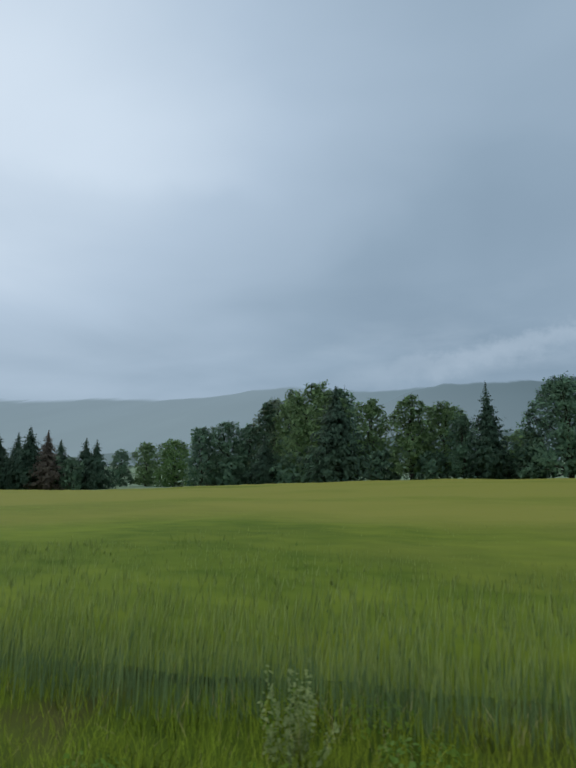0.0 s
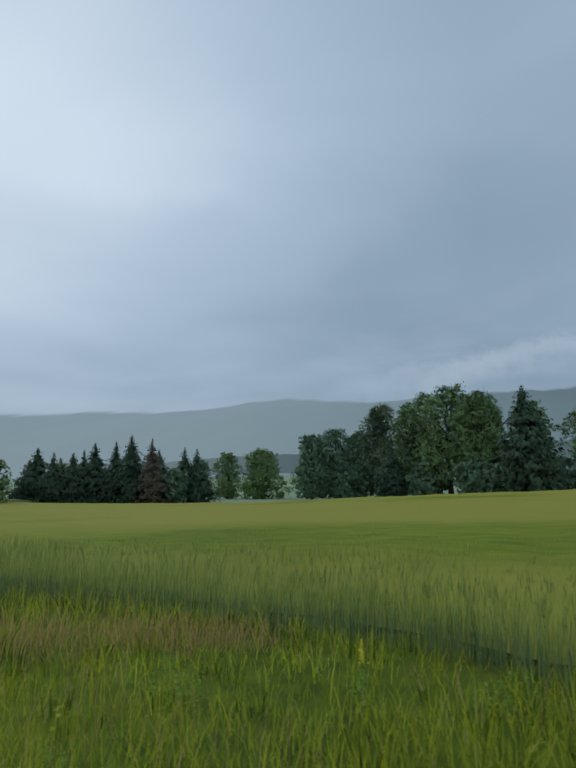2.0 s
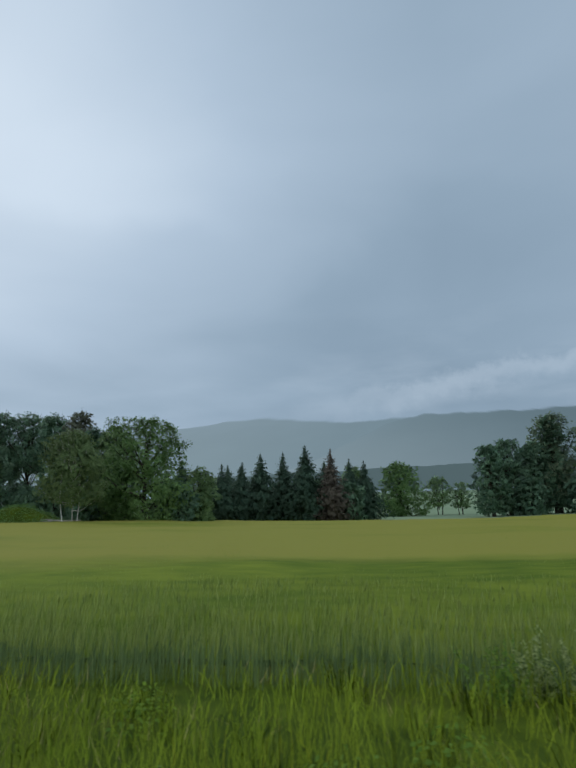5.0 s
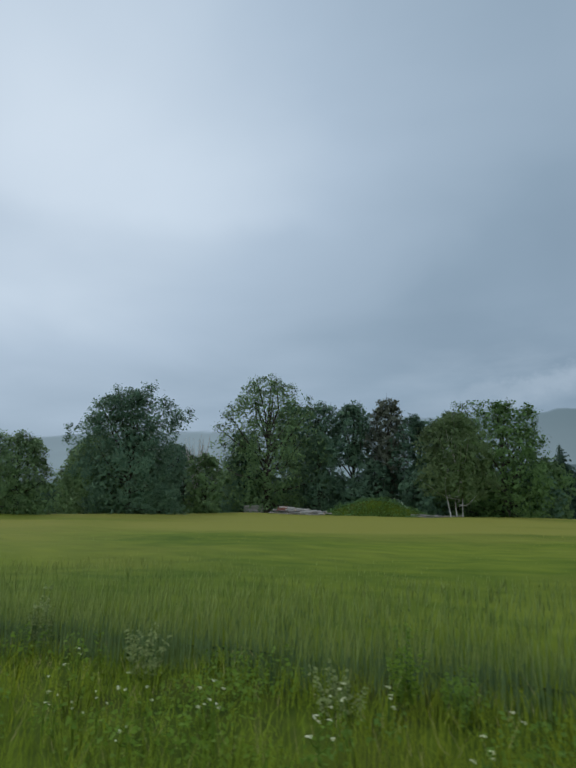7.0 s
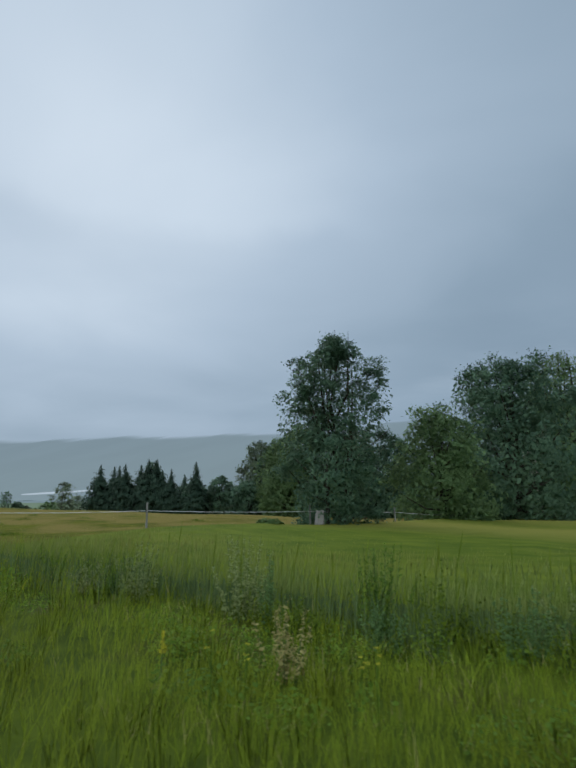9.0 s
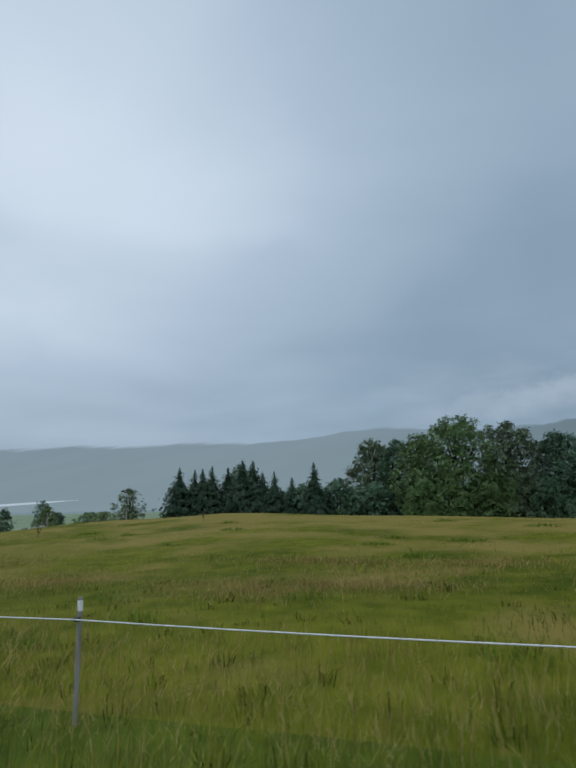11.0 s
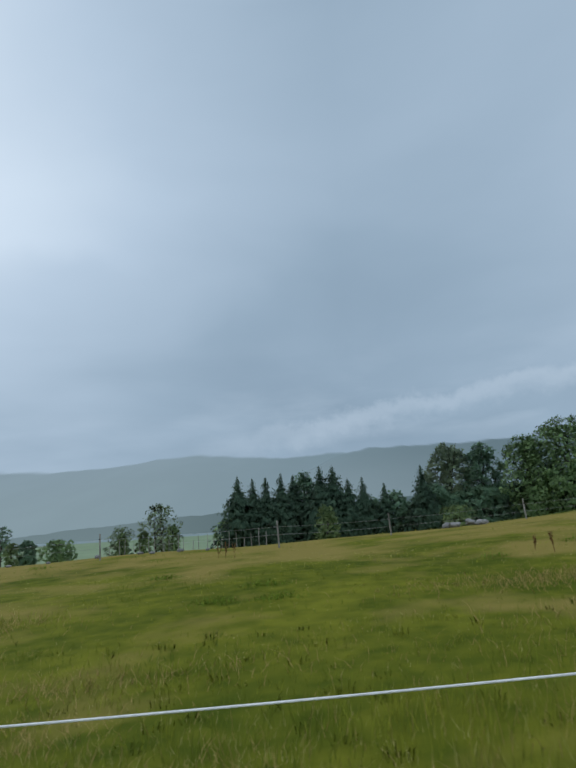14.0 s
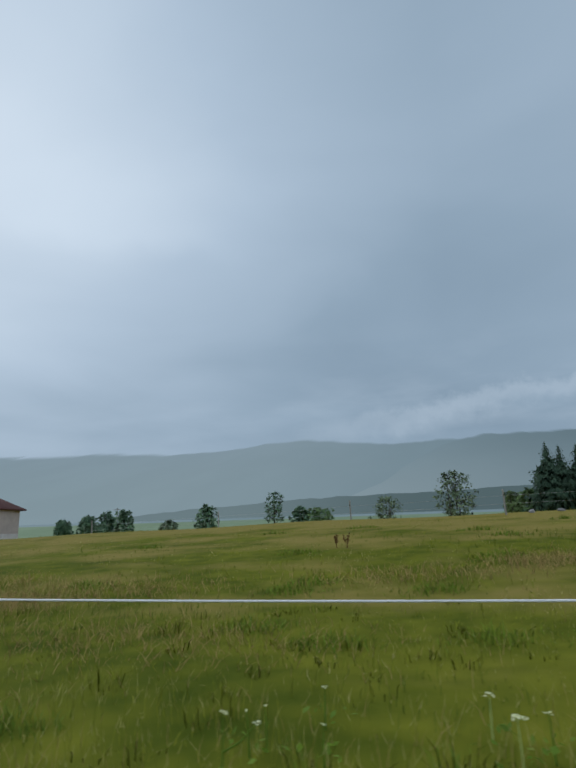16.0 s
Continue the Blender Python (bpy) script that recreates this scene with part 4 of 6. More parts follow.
spruce(-252.5, 103, 13.0, 5.0, 113, label=PLABEL, group=PROW)
spruce(-263.0, 106, 12.4, 5.0, 114, label=PLABEL, group=PROW)
broadleaf(-267.4, 103, 7.0, 5.0, "leaf_mid", 115, name="bush", label="green bush at the end of the spruces", low=0.0)
broadleaf(-238.3, 99, 9.7, 6.0, "leaf_dark", 116, name="bush", label="dark green bush at the wood's edge", low=0.0)
broadleaf(-231.6, 99, 10.6, 6.8, "leaf_dark", 117, name="bush", label="dark green bush at the wood's edge", low=0.0)
broadleaf(-242.0, 101, 8.8, 5.6, "leaf_dark", 118, name="bush", label="dark green bush at the wood's edge", low=0.0)
broadleaf(-226.5, 107, 18.3, 10.2, "leaf_pale", 119, label="pale airy leafy tree at the wood's edge", group=WOOD, low=0.0, density=1.1)
broadleaf(-210.1, 94, 19.4, 14.5, "leaf_mid", 120, label="large full green tree with a domed crown behind the pasture", group=WOOD, low=0.0)
broadleaf(-216.0, 96, 17.2, 9.5, "leaf_mid", 121, label="full green tree at the wood's edge", group=WOOD, low=0.0)
broadleaf(-221.4, 104, 17.5, 8.4, "leaf_dark", 122, label="dark green tree at the wood's edge", group=WOOD, low=0.0)
broadleaf(-202.0, 98, 18.6, 10.5, "leaf_pale", 123, label="pale twiggy tree at the wood's edge", group=WOOD, low=0.0, density=1.2)
broadleaf(-194.5, 100, 16.6, 11.5, "leaf_dark", 124, label="dark green tree at the wood's edge", group=WOOD, low=0.0)
broadleaf(-190.6, 97, 11.4, 7.3, "leaf_dark", 125, name="bush", label="dark green bush at the wood's edge", low=0.0)
broadleaf(-183.0, 104, 11.8, 7.3, "leaf_dark", 126, name="bush", label="dark green bush at the wood's edge", low=0.0)
broadleaf(-224.0, 98, 9.5, 8.0, "leaf_dark", 127, name="bush", label="dark green bush at the wood's edge", low=0.0)
broadleaf(-204.5, 94, 10.5, 7.0, "leaf_mid", 128, name="bush", label="green bush at the wood's edge", low=0.0)
bare_tree(-186.6, 102, 15.3, 6.0, 129)
bare_tree(-169.2, 67.5, 13.6, 4.6, 130)

for bx, by, bt, bw, bs in ((-198, 99, 10, 9, 231), (-207, 97, 9, 9, 232), (-214, 100, 10, 9, 233), (-219, 100, 10, 9, 234), (-228, 101, 9, 8, 235), (-235, 100, 8, 7, 236),
                           (-247, 101, 7, 7, 237), (-256, 102, 7, 7, 238)):
    broadleaf(bx, by, bt, bw, "leaf_dark", bs, name="bush", label="dark undergrowth bush at the wood's foot", group="undergrowth of the wood", low=0.0)
# saplings behind the fence on the crest
for sx, sy, st, sw, ss in ((-263.9, 48, 4.2, 1.5, 161), (-266.0, 47, 3.9, 1.2, 162), (-251.0, 50, 5.2, 2.0, 163), (-269.5, 52, 4.0, 1.3, 164), (-278.5, 50, 3.7, 1.4, 165), (-240.5, 47, 4.4, 2.6, 166)):
    broadleaf(sx, sy, st, sw, "leaf_birch", ss, name="sapling", label="pale green sapling growing behind the crest fence", group="saplings on the crest", low=0.05, density=0.8, size=0.09)
# small trees and bushes on the far side of the pasture
FEW = "small trees on the far side of the pasture"
broadleaf(-279.3, 102, 10.4, 6.6, "leaf_pale", 141, name="small_tree", label="small pale grey green tree with an airy crown", group=FEW, low=0.12, density=0.6, stems=3, open_crown=0.45, size=0.2)
broadleaf(-291.7, 118, 7.4, 5.8, "leaf_pale", 142, name="small_tree", label="small pale tree with a see-through crown", group=FEW, low=0.05, density=0.55, stems=3, open_crown=0.45, size=0.2)
broadleaf(-312.9, 111, 8.4, 4.4, "leaf_dark", 143, name="small_tree", label="small dark tree with clumped foliage and bare stem", group=FEW, low=0.3, tall=0.5, open_crown=0.5, size=0.15, density=0.6)
broadleaf(-307.9, 111, 5.5, 3.6, "leaf_dark", 144, name="bush", label="low dark bush beside a small tree", low=0.0)
broadleaf(-306.0, 121, 5.7, 7.0, "leaf_mid", 145, name="bush", label="wide rounded green bush", low=0.0)
broadleaf(-327.6, 113, 6.5, 5.0, "leaf_dark", 146, name="bush", label="upright dark green bush", low=0.0)
broadleaf(-355.5, 115, 4.8, 5.0, "leaf_dark", 147, name="bush", label="dark green bush by the far fence", low=0.0)
broadleaf(-351.0, 115, 5.6, 4.6, "leaf_dark", 148, name="bush", label="dark green bush by the far fence", low=0.0)
broadleaf(-345.7, 113, 6.0, 4.3, "leaf_dark", 149, name="bush", label="dark green bush by the far fence", low=0.0)
broadleaf(-361.9, 116, 4.2, 4.3, "leaf_dark", 150, name="bush", label="dark green bush by the far fence", low=0.0)
broadleaf(-352.2, 150, 4.4, 5.0, "leaf_pale", 151, name="small_tree", label="thin pale sapling beyond the pasture", group=FEW, low=0.05, density=0.4, stems=2)
broadleaf(-265.2, 130, 7.6, 5.5, "leaf_pale", 152, name="small_tree", label="small pale tree near the spruces", group=FEW, low=0.1, density=0.6, stems=2)

# ---------------------------------------------------------------- barley and grasses


def blades(rng, x, y, height, width, bend=0.18, ears=False):
    """Upright blades at x, y: a stem strip and a tapered tip, or a stem and an ear. Returns vertices, quads, triangles."""
    n = len(x)
    z = land(x, y)
    a = rng.uniform(-0.45, 0.85, n)
    side = np.stack([np.cos(a), np.sin(a), 0 * a], 1) * (width / 2)[:, None]
    lean = rng.normal(0, bend, (n, 2)) * height[:, None]
    lean[:, 0] += 0.05 * height
    base = np.stack([x, y, z - 0.03], 1)
    mid = base + np.stack([lean[:, 0] * 0.35, lean[:, 1] * 0.35, height * 0.62], 1)
    tip = base + np.stack([lean[:, 0], lean[:, 1], height], 1)
    v = np.stack([base - side, base + side, mid - side * 0.9, mid + side * 0.9, tip], 1)
    if ears:
        fat = side * 1.15
        v = np.stack([base - side, base + side, mid - side * 0.8, mid + side * 0.8, (mid * 0.55 + tip * 0.45) - fat, (mid * 0.55 + tip * 0.45) + fat, tip], 1)
    return v


def arched(rng, x0, y0, n, tall, width):
    """The blades of one tussock, fanned out from its foot."""
    a, way = rng.uniform(0, 6.28, n), rng.uniform(0, 6.28, n)
    foot = 0.16 * np.sqrt(rng.random(n))
    x, y = x0 + foot * np.cos(a), y0 + foot * np.sin(a)
    h = tall * rng.uniform(0.55, 1.1, n)
    reach = h * rng.uniform(0.15, 0.75, n)
    out = np.stack([np.cos(a), np.sin(a), 0 * a], 1)
    side = np.stack([np.cos(way), np.sin(way) * 0.5, 0 * way], 1) * (width / 2)
    base = np.stack([x, y, land(x, y) - 0.03], 1)
    mid = base + out * (reach * 0.35)[:, None] + np.stack([0 * h, 0 * h, h * 0.72], 1)
    tip = base + out * reach[:, None] + np.stack([0 * h, 0 * h, h * rng.uniform(0.72, 1.0, n)], 1)
    return np.stack([base - side, base + side, mid - side * 0.95, mid + side * 0.95, tip], 1)


def field_of(name, sets, label, category):
    """One object of many blades. sets: (vertices (n, 5 or 7, 3), material of the stem, material of the tip)."""
    verts, quads, tris, qm, tm, mats = [], [], [], [], [], []
    base = 0
    for v, stem, tip in sets:
        for m in (stem, tip):
            if m not in mats:
                mats.append(m)
        n, k = v.shape[:2]
        ids = base + np.arange(n * k).reshape(n, k)
        quads.append(ids[:, [0, 1, 3, 2]])
        qm.append(np.full(n, mats.index(stem)))
        if k == 7:
            quads.append(ids[:, [2, 3, 5, 4]])
            qm.append(np.full(n, mats.index(tip)))
        tris.append(ids[:, [k - 3, k - 2, k - 1]])
        tm.append(np.full(n, mats.index(tip)))
        verts.append(v.reshape(-1, 3))
        base += n * k
    ob = mesh_object(name, np.concatenate(verts), [np.concatenate(quads), np.concatenate(tris)], [MAT[m] for m in mats], None,
                     np.concatenate(qm + tm), True)
    rng = np.random.default_rng(77)
    up = rng.normal(0, 0.33, (base, 3)) + (0, -0.1, 1.0)
    ob.data.normals_split_custom_set_from_vertices(up / np.linalg.norm(up, axis=1, keepdims=True))
    return tagged(ob, label, category, kind="stuff")


def scatter(rng, x0, x1, y0, y1, per):
    n = int((x1 - x0) * (y1 - y0) * per)
    return rng.uniform(x0, x1, n), rng.uniform(y0, y1, n)


def patchy(x, y, scale, seed):
    """A smooth field between about -1 and 1, for patches."""
    return (np.sin(x * scale + 1.7 * seed) * np.cos(y * scale * 1.3 + seed) + np.sin(x * scale * 0.47 - y * scale * 0.8 + 2.1 * seed)
            + 0.6 * np.sin(x * scale * 2.3 + y * scale * 1.9 + 0.4 * seed)) / 2.2


def build_barley():
    rng = np.random.default_rng(5)
    # the closed canopy
    xs = np.concatenate([np.arange(-183, 41, 1.0)])
    rows = np.concatenate([[0.0, 0.006, 0.014, 0.026, 0.042, 0.062, 0.09, 0.13, 0.18, 0.25], np.linspace(0.32, 1.0, 26)])
    near, far = crop_near(xs) + 1.2, np.maximum(crop_far(xs), crop_near(xs) + 1.3)
    y = near[None] + rows[:, None] * (far - near)[None]
    x = np.broadcast_to(xs, y.shape)
    z = land(x, y) + np.clip(0.36 + 0.03 * (y - near), 0.36, 0.64) + 0.05 * patchy(x, y, 0.9, 2) + 0.04 * patchy(x, y, 2.3, 5)
    z[0] -= 0.5
    z[-1] -= 0.55
    canopy = np.stack([x, y, z], -1).reshape(-1, 3)
    nx = len(xs)
    i, j = np.meshgrid(np.arange(nx - 1), np.arange(len(rows) - 1))
    a = (j * nx + i).ravel()
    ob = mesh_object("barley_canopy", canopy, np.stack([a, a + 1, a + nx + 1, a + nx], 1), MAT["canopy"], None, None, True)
    tagged(ob, "closed canopy of yellow green barley filling the field", "crop", kind="stuff")
    # single stalks, dense along the edge and thinner farther off
    sets = []
    for depth0, depth1, per, w in ((0.0, 0.6, 190, 0.009), (0.6, 1.4, 105, 0.011), (1.4, 3.0, 60, 0.0125), (3.0, 8.0, 24, 0.017), (8.0, 22.0, 6.5, 0.022), (22.0, 60.0, 0.9, 0.04)):
        n = int((190 if depth0 < 20 else 215) * (depth1 - depth0) * per)
        x = rng.uniform(-183, 9 if depth0 < 20 else 30, n)
        y = crop_near(x) + rng.uniform(depth0, depth1, n)
        ok = (y < crop_far(x)) & (x > fence_x(y) + 0.5)
        x, y = x[ok], y[ok]
        h = (0.72 + 0.05 * patchy(x, y, 0.8, 3)) * rng.uniform(0.90, 1.04, len(x))
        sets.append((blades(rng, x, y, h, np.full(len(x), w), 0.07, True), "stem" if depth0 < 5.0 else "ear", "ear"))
    field_of("barley_stalks", sets, "upright green barley stalks with yellow green ears", "crop")


build_barley()


def yellowing(x, y):
    """The share of yellowed blades: most by the bay in the barley, and more before the corner post to brighten the
    verge there.
    """
    return np.clip(0.62 * np.exp(-((x + 46) / 19) ** 2) + 0.42 * np.exp(-((x + 187) / 10) ** 2) + 0.16 * patchy(x, y, 0.55, 15), 0.0, 0.85)


def build_verge():
    rng = np.random.default_rng(8)
    sets = []
    for y0, y1, per, w, hh in ((2.4, 3.4, 100, 0.010, 0.34), (3.4, 5.0, 215, 0.0065, 0.33), (5.0, 7.0, 160, 0.008, 0.36), (7.0, 16.0, 58, 0.013, 0.38)):
        x, y = scatter(rng, -190, 8, y0, y1, per)
        ok = (y < crop_near(x) + 0.45) & ((x > fence_x(y) - 0.3) | (y < 4.2))
        x, y = x[ok], y[ok]
        keep = rng.random(len(x)) < 0.7 + 0.5 * patchy(x, y, 1.9, 4)
        x, y = x[keep], y[keep]
        h = hh * (1 + 0.45 * patchy(x, y, 0.7, 1) + 0.3 * patchy(x, y, 2.6, 8)) * rng.uniform(0.4, 1.45, len(x))
        # the strip with reddish seeding grass
        dry = rng.random(len(x)) < np.clip(0.10 + 0.25 * np.exp(-((x + 44) / 9) ** 2) * (0.4 + patchy(x, y, 0.45, 2)) + 0.10 * patchy(x, y, 0.35, 7) , 0, 0.85)
        warm = ~dry & (rng.random(len(x)) < yellowing(x, y))
        green = ~dry & ~warm
        sets.append((blades(rng, x[green], y[green], h[green], np.full(green.sum(), w), 0.36), "blade", "blade"))
        sets.append((blades(rng, x[warm], y[warm], h[warm], np.full(warm.sum(), w), 0.36), "blade_warm", "blade_warm"))
        red = dry & (np.abs(x + 46) < 16) & (patchy(x, y, 0.5, 13) > -0.5)
        dry &= ~red
        sets.append((blades(rng, x[dry], y[dry], h[dry] * 1.15, np.full(dry.sum(), w * 0.7), 0.2), "blade", "dry"))
        sets.append((blades(rng, x[red], y[red], h[red] * 1.1, np.full(red.sum(), w * 0.7), 0.34), "red_grass", "red_grass"))
    # tussocks: blades that spring from one foot and arch outwards, some with pale seed heads
    for k in range(2400):
        x0, y0 = rng.uniform(-190, 6), 2.7 + 6.3 * rng.random() ** 1.25
        if -70 < x0 < -32 and k % 2:
            y0 = rng.uniform(5.0, 13.0)
        if y0 > crop_near(x0) + 0.1 or patchy(x0, y0, 0.9, 12) < -0.62 or (x0 < fence_x(y0) and y0 > 4.2):
            continue
        n = int(rng.uniform(14, 34))
        tall = rng.uniform(0.24, 0.54) * (1 + 0.25 * patchy(x0, y0, 0.35, 9))
        sets.append((arched(rng, x0, y0, n, tall, 0.0052 + 0.0005 * y0), *(("blade_warm",) * 2 if rng.random() < yellowing(x0, y0) else ("blade",) * 2)))
        if k % 3 == 0 or x0 < -155:
            sets.append((arched(rng, x0, y0, 5 if x0 > -155 else 9, tall * 1.3, 0.004 + 0.0004 * y0), "blade", "dry"))
    # the hazy patch of reddish seeding grass in the bay of the field
    x, y = scatter(rng, -54, -34, 6.8, 12.0, 330)
    keep = rng.random(len(x)) < 1.2 * np.exp(-((x + 41.2) / 3.2) ** 2 - ((y - 8.3) / 1.0) ** 2) + 1.1 * np.exp(-((x + 49) / 2.8) ** 2 - ((y - 10.2) / 0.7) ** 2) + 1.0 * np.exp(-((x + 36.6) / 1.8) ** 2 - ((y - 9.4) / 0.7) ** 2) - 0.15 + 0.2 * patchy(x, y, 0.6, 3)
    x, y = x[keep], y[keep]
    sets.append((blades(rng, x, y, rng.uniform(0.3, 0.62, len(x)), np.full(len(x), 0.007), 0.42), "red_grass", "red_grass"))
    x, y = scatter(rng, -204, -136, 0.6, 2.5, 150)
    h = rng.uniform(0.15, 0.5, len(x)) * (1 + 0.35 * patchy(x, y, 1.2, 4))
    sets.append((blades(rng, x, y, h, np.full(len(x), 0.008), 0.28), "blade", "blade"))
    # the lush strip by the corner posts
    x, y = scatter(rng, -197, -172, 2.5, 3.75, 330)
    x, y = x[patchy(x, y, 1.1, 6) > -0.5], y[patchy(x, y, 1.1, 6) > -0.5]
    sets.append((blades(rng, x, y, rng.uniform(0.18, 0.60, len(x)) * (1 + 0.35 * patchy(x, y, 1.3, 5)), np.full(len(x), 0.008), 0.40), "blade", "blade"))
    pale = rng.random(len(x)) < 0.16
    sets.append((blades(rng, x[pale], y[pale], rng.uniform(0.4, 0.68, pale.sum()), np.full(pale.sum(), 0.006), 0.34), "blade", "dry"))
    for k in range(26):
        sets.append((arched(rng, -184.8 + rng.normal(0, 0.55), 3.75 + rng.normal(0, 0.2), 26, rng.uniform(0.42, 0.68), 0.0075), "blade", "blade" if k % 3 else "dry"))
    # taller weeds towards the field corner
    x, y = scatter(rng, -186, -146, 5.6, 10.8, 60)
    ok = (y < crop_near(x) + 0.5) & (y > crop_near(x) - 1.3)
    x, y = x[ok], y[ok]
    keep = patchy(x, y, 0.9, 9) > -0.15
    x, y = x[keep], y[keep]
    sets.append((blades(rng, x, y, rng.uniform(0.5, 1.25, len(x)), np.full(len(x), 0.012), 0.14), "stem", "blade"))
    x, y = scatter(rng, -176, -146, 6.0, 10.5, 2.2)
    ok = (y < crop_near(x) + 1.2) & (y > crop_near(x) - 1.0) & (patchy(x, y, 0.5, 21) > -0.2)
    x, y = x[ok], y[ok]
    sets.append((blades(rng, x, y, rng.uniform(1.0, 1.75, len(x)), np.full(len(x), 0.022), 0.05, True), "tuft", "tuft"))
    field_of("verge_grass", sets, "long uneven green verge grass with dry reddish tufts", "grass")


build_verge()


def build_verge_herbs():
    """Low clumps of broad leaves between the grass of the verge."""
    rng = np.random.default_rng(19)
    centres, ways = [], []
    for k in range(420):
        y = rng.uniform(3.6, 7.5)
        x = rng.uniform(-190, -52) if k % 9 else rng.uniform(-50, 6)
        if y > crop_near(x) + 0.2 or (x < fence_x(y) and y > 4.0):
            continue
        n = int(rng.uniform(90, 150))
        tall = rng.uniform(0.2, 0.62)
        a, d = rng.uniform(0, 6.28, n), 0.30 * np.sqrt(rng.random(n))
        up = tall * rng.random(n) * (1 - (d / 0.42) ** 2)
        px, py = x + d * np.cos(a) * 1.3, y + d * np.sin(a)
        centres.append(np.stack([px, py, land(px, py) + up + 0.03], 1))
        ways.append(np.stack([np.cos(a) * 0.5, np.sin(a) * 0.5 - 0.2, np.full(n, 0.8)], 1))
    c, w = np.concatenate(centres), np.concatenate(ways)
    v, q = leaf_quads(rng, c, w, 0.030, 0.45)
    v = facing(v)
    ob = mesh_object("verge_herbs", v, q, MAT["weed"])
    tagged(ob, "clumps of broad green weed leaves among the verge grass", "weeds", kind="stuff")


build_verge_herbs()


def build_pasture():
    rng = np.random.default_rng(9)
    sets = []
    for y0, y1, per, w, hh in ((2.4, 4.6, 225, 0.006, 0.30), (4.6, 7.0, 130, 0.007, 0.24), (7.0, 12.0, 58, 0.010, 0.18), (12.0, 24.0, 16, 0.016, 0.13), (24.0, 46.0, 5.0, 0.027, 0.10)):
        x0 = -300 - (y1 - 3) * 1.0
        x, y = scatter(rng, x0, -183, y0, y1, per)
        ok = (x < fence_x(y) - 0.2) & ~((bare_patch(x, y) > 0) & (rng.random(len(x)) < 0.45 + 0.4 * patchy(x, y, 1.4, 3)))
        x, y = x[ok], y[ok]
        keep = rng.random(len(x)) < 0.72 + 0.45 * patchy(x, y, 1.7, 11)
        x, y = x[keep], y[keep]
        h = hh * (1 + 0.45 * patchy(x, y, 0.5, 6) + 0.3 * patchy(x, y, 2.2, 2)) * rng.uniform(0.35, 1.35, len(x))
        dry = rng.random(len(x)) < np.clip(0.40 + 0.14 * (y < 7) + 0.6 * patchy(x, y, 0.26, 3) + 0.5 * np.exp(-((x + 191) / 8) ** 2 - ((y - 7.5) / 2.6) ** 2) + 0.30 * np.exp(-((x + 243) / 14) ** 2 - ((y - 4.4) / 0.9) ** 2), 0.08, 0.85)
        red = dry & (patchy(x, y, 0.4, 17) + 0.5 * rng.normal(0, 1, len(x)) > 0.05) & (y < 16)
        dry &= ~red
        green = ~dry & ~red
        sets.append((blades(rng, x[green], y[green], h[green] * 0.9, np.full(green.sum(), w), 0.3), "sward", "sward"))
        sets.append((blades(rng, x[dry], y[dry], h[dry] * 1.1, np.full(dry.sum(), w * 0.6), 0.25), "sward", "dry"))
        sets.append((blades(rng, x[red], y[red], h[red] * 1.15, np.full(red.sum(), w * 0.6), 0.25), "red_grass", "red_grass"))
    # hazy drifts of reddish seeding grass, longest along the slope
    for k in range(74):
        ty = 3.6 + 12.5 * rng.random() ** 1.3
        tx = rng.uniform(-298, -196)
        if tx > fence_x(ty) - 2 or bare_patch(tx, ty) > -0.3:
            continue
        n = int(rng.uniform(420, 800))
        x, y = tx + rng.normal(0, rng.uniform(0.8, 2.2), n), ty + rng.normal(0, rng.uniform(0.4, 1.0), n)
        sets.append((blades(rng, x, y, rng.uniform(0.08, 0.26, n), np.full(n, 0.0042 + 0.00045 * ty), 0.8), "red_grass", "red_grass"))
    # tussocks along the fence and over the near slope
    for k in range(1150):
        x0, y0 = rng.uniform(-300, -186), 2.6 + 9.5 * rng.random() ** 1.5
        if x0 > fence_x(max(y0, 4.0)) - 0.2 or bare_patch(x0, y0) > -0.1:
            continue
        tall = rng.uniform(0.14, 0.36) * (1.0 if y0 < 5.5 else 0.6)
        sets.append((arched(rng, x0, y0, int(rng.uniform(12, 30)), tall, 0.005 + 0.0005 * y0), "sward", "sward" if k % 3 else "dry"))
    for k in range(46):
        x0, y0 = rng.uniform(-292, -262), rng.uniform(4.2, 5.9)
        sets.append((arched(rng, x0, y0, 30, rng.uniform(0.16, 0.34), 0.009), "tuft", "tuft"))
    # darker tufts left by the grazing
    for k in range(120):
        ty = 5.0 + 27.0 * rng.random() ** 1.5
        tx = rng.uniform(-300 - ty * 0.6, -188)
        if tx > fence_x(ty) - 1 or bare_patch(tx, ty) > -0.2:
            continue
        n = int(170 - 2 * ty)
        x, y = tx + rng.normal(0, 0.32 + 0.012 * ty, n), ty + rng.normal(0, 0.22, n)
        h = rng.uniform(0.08, 0.26, n) * np.exp(-((x - tx) / 0.8) ** 2)
        sets.append((blades(rng, x, y, h, np.full(n, 0.008 + 0.0006 * ty), 0.5), "tuft", "tuft"))
    field_of("pasture_grass", sets, "rough pasture grass with straw coloured seed heads and green tufts", "grass")


build_pasture()

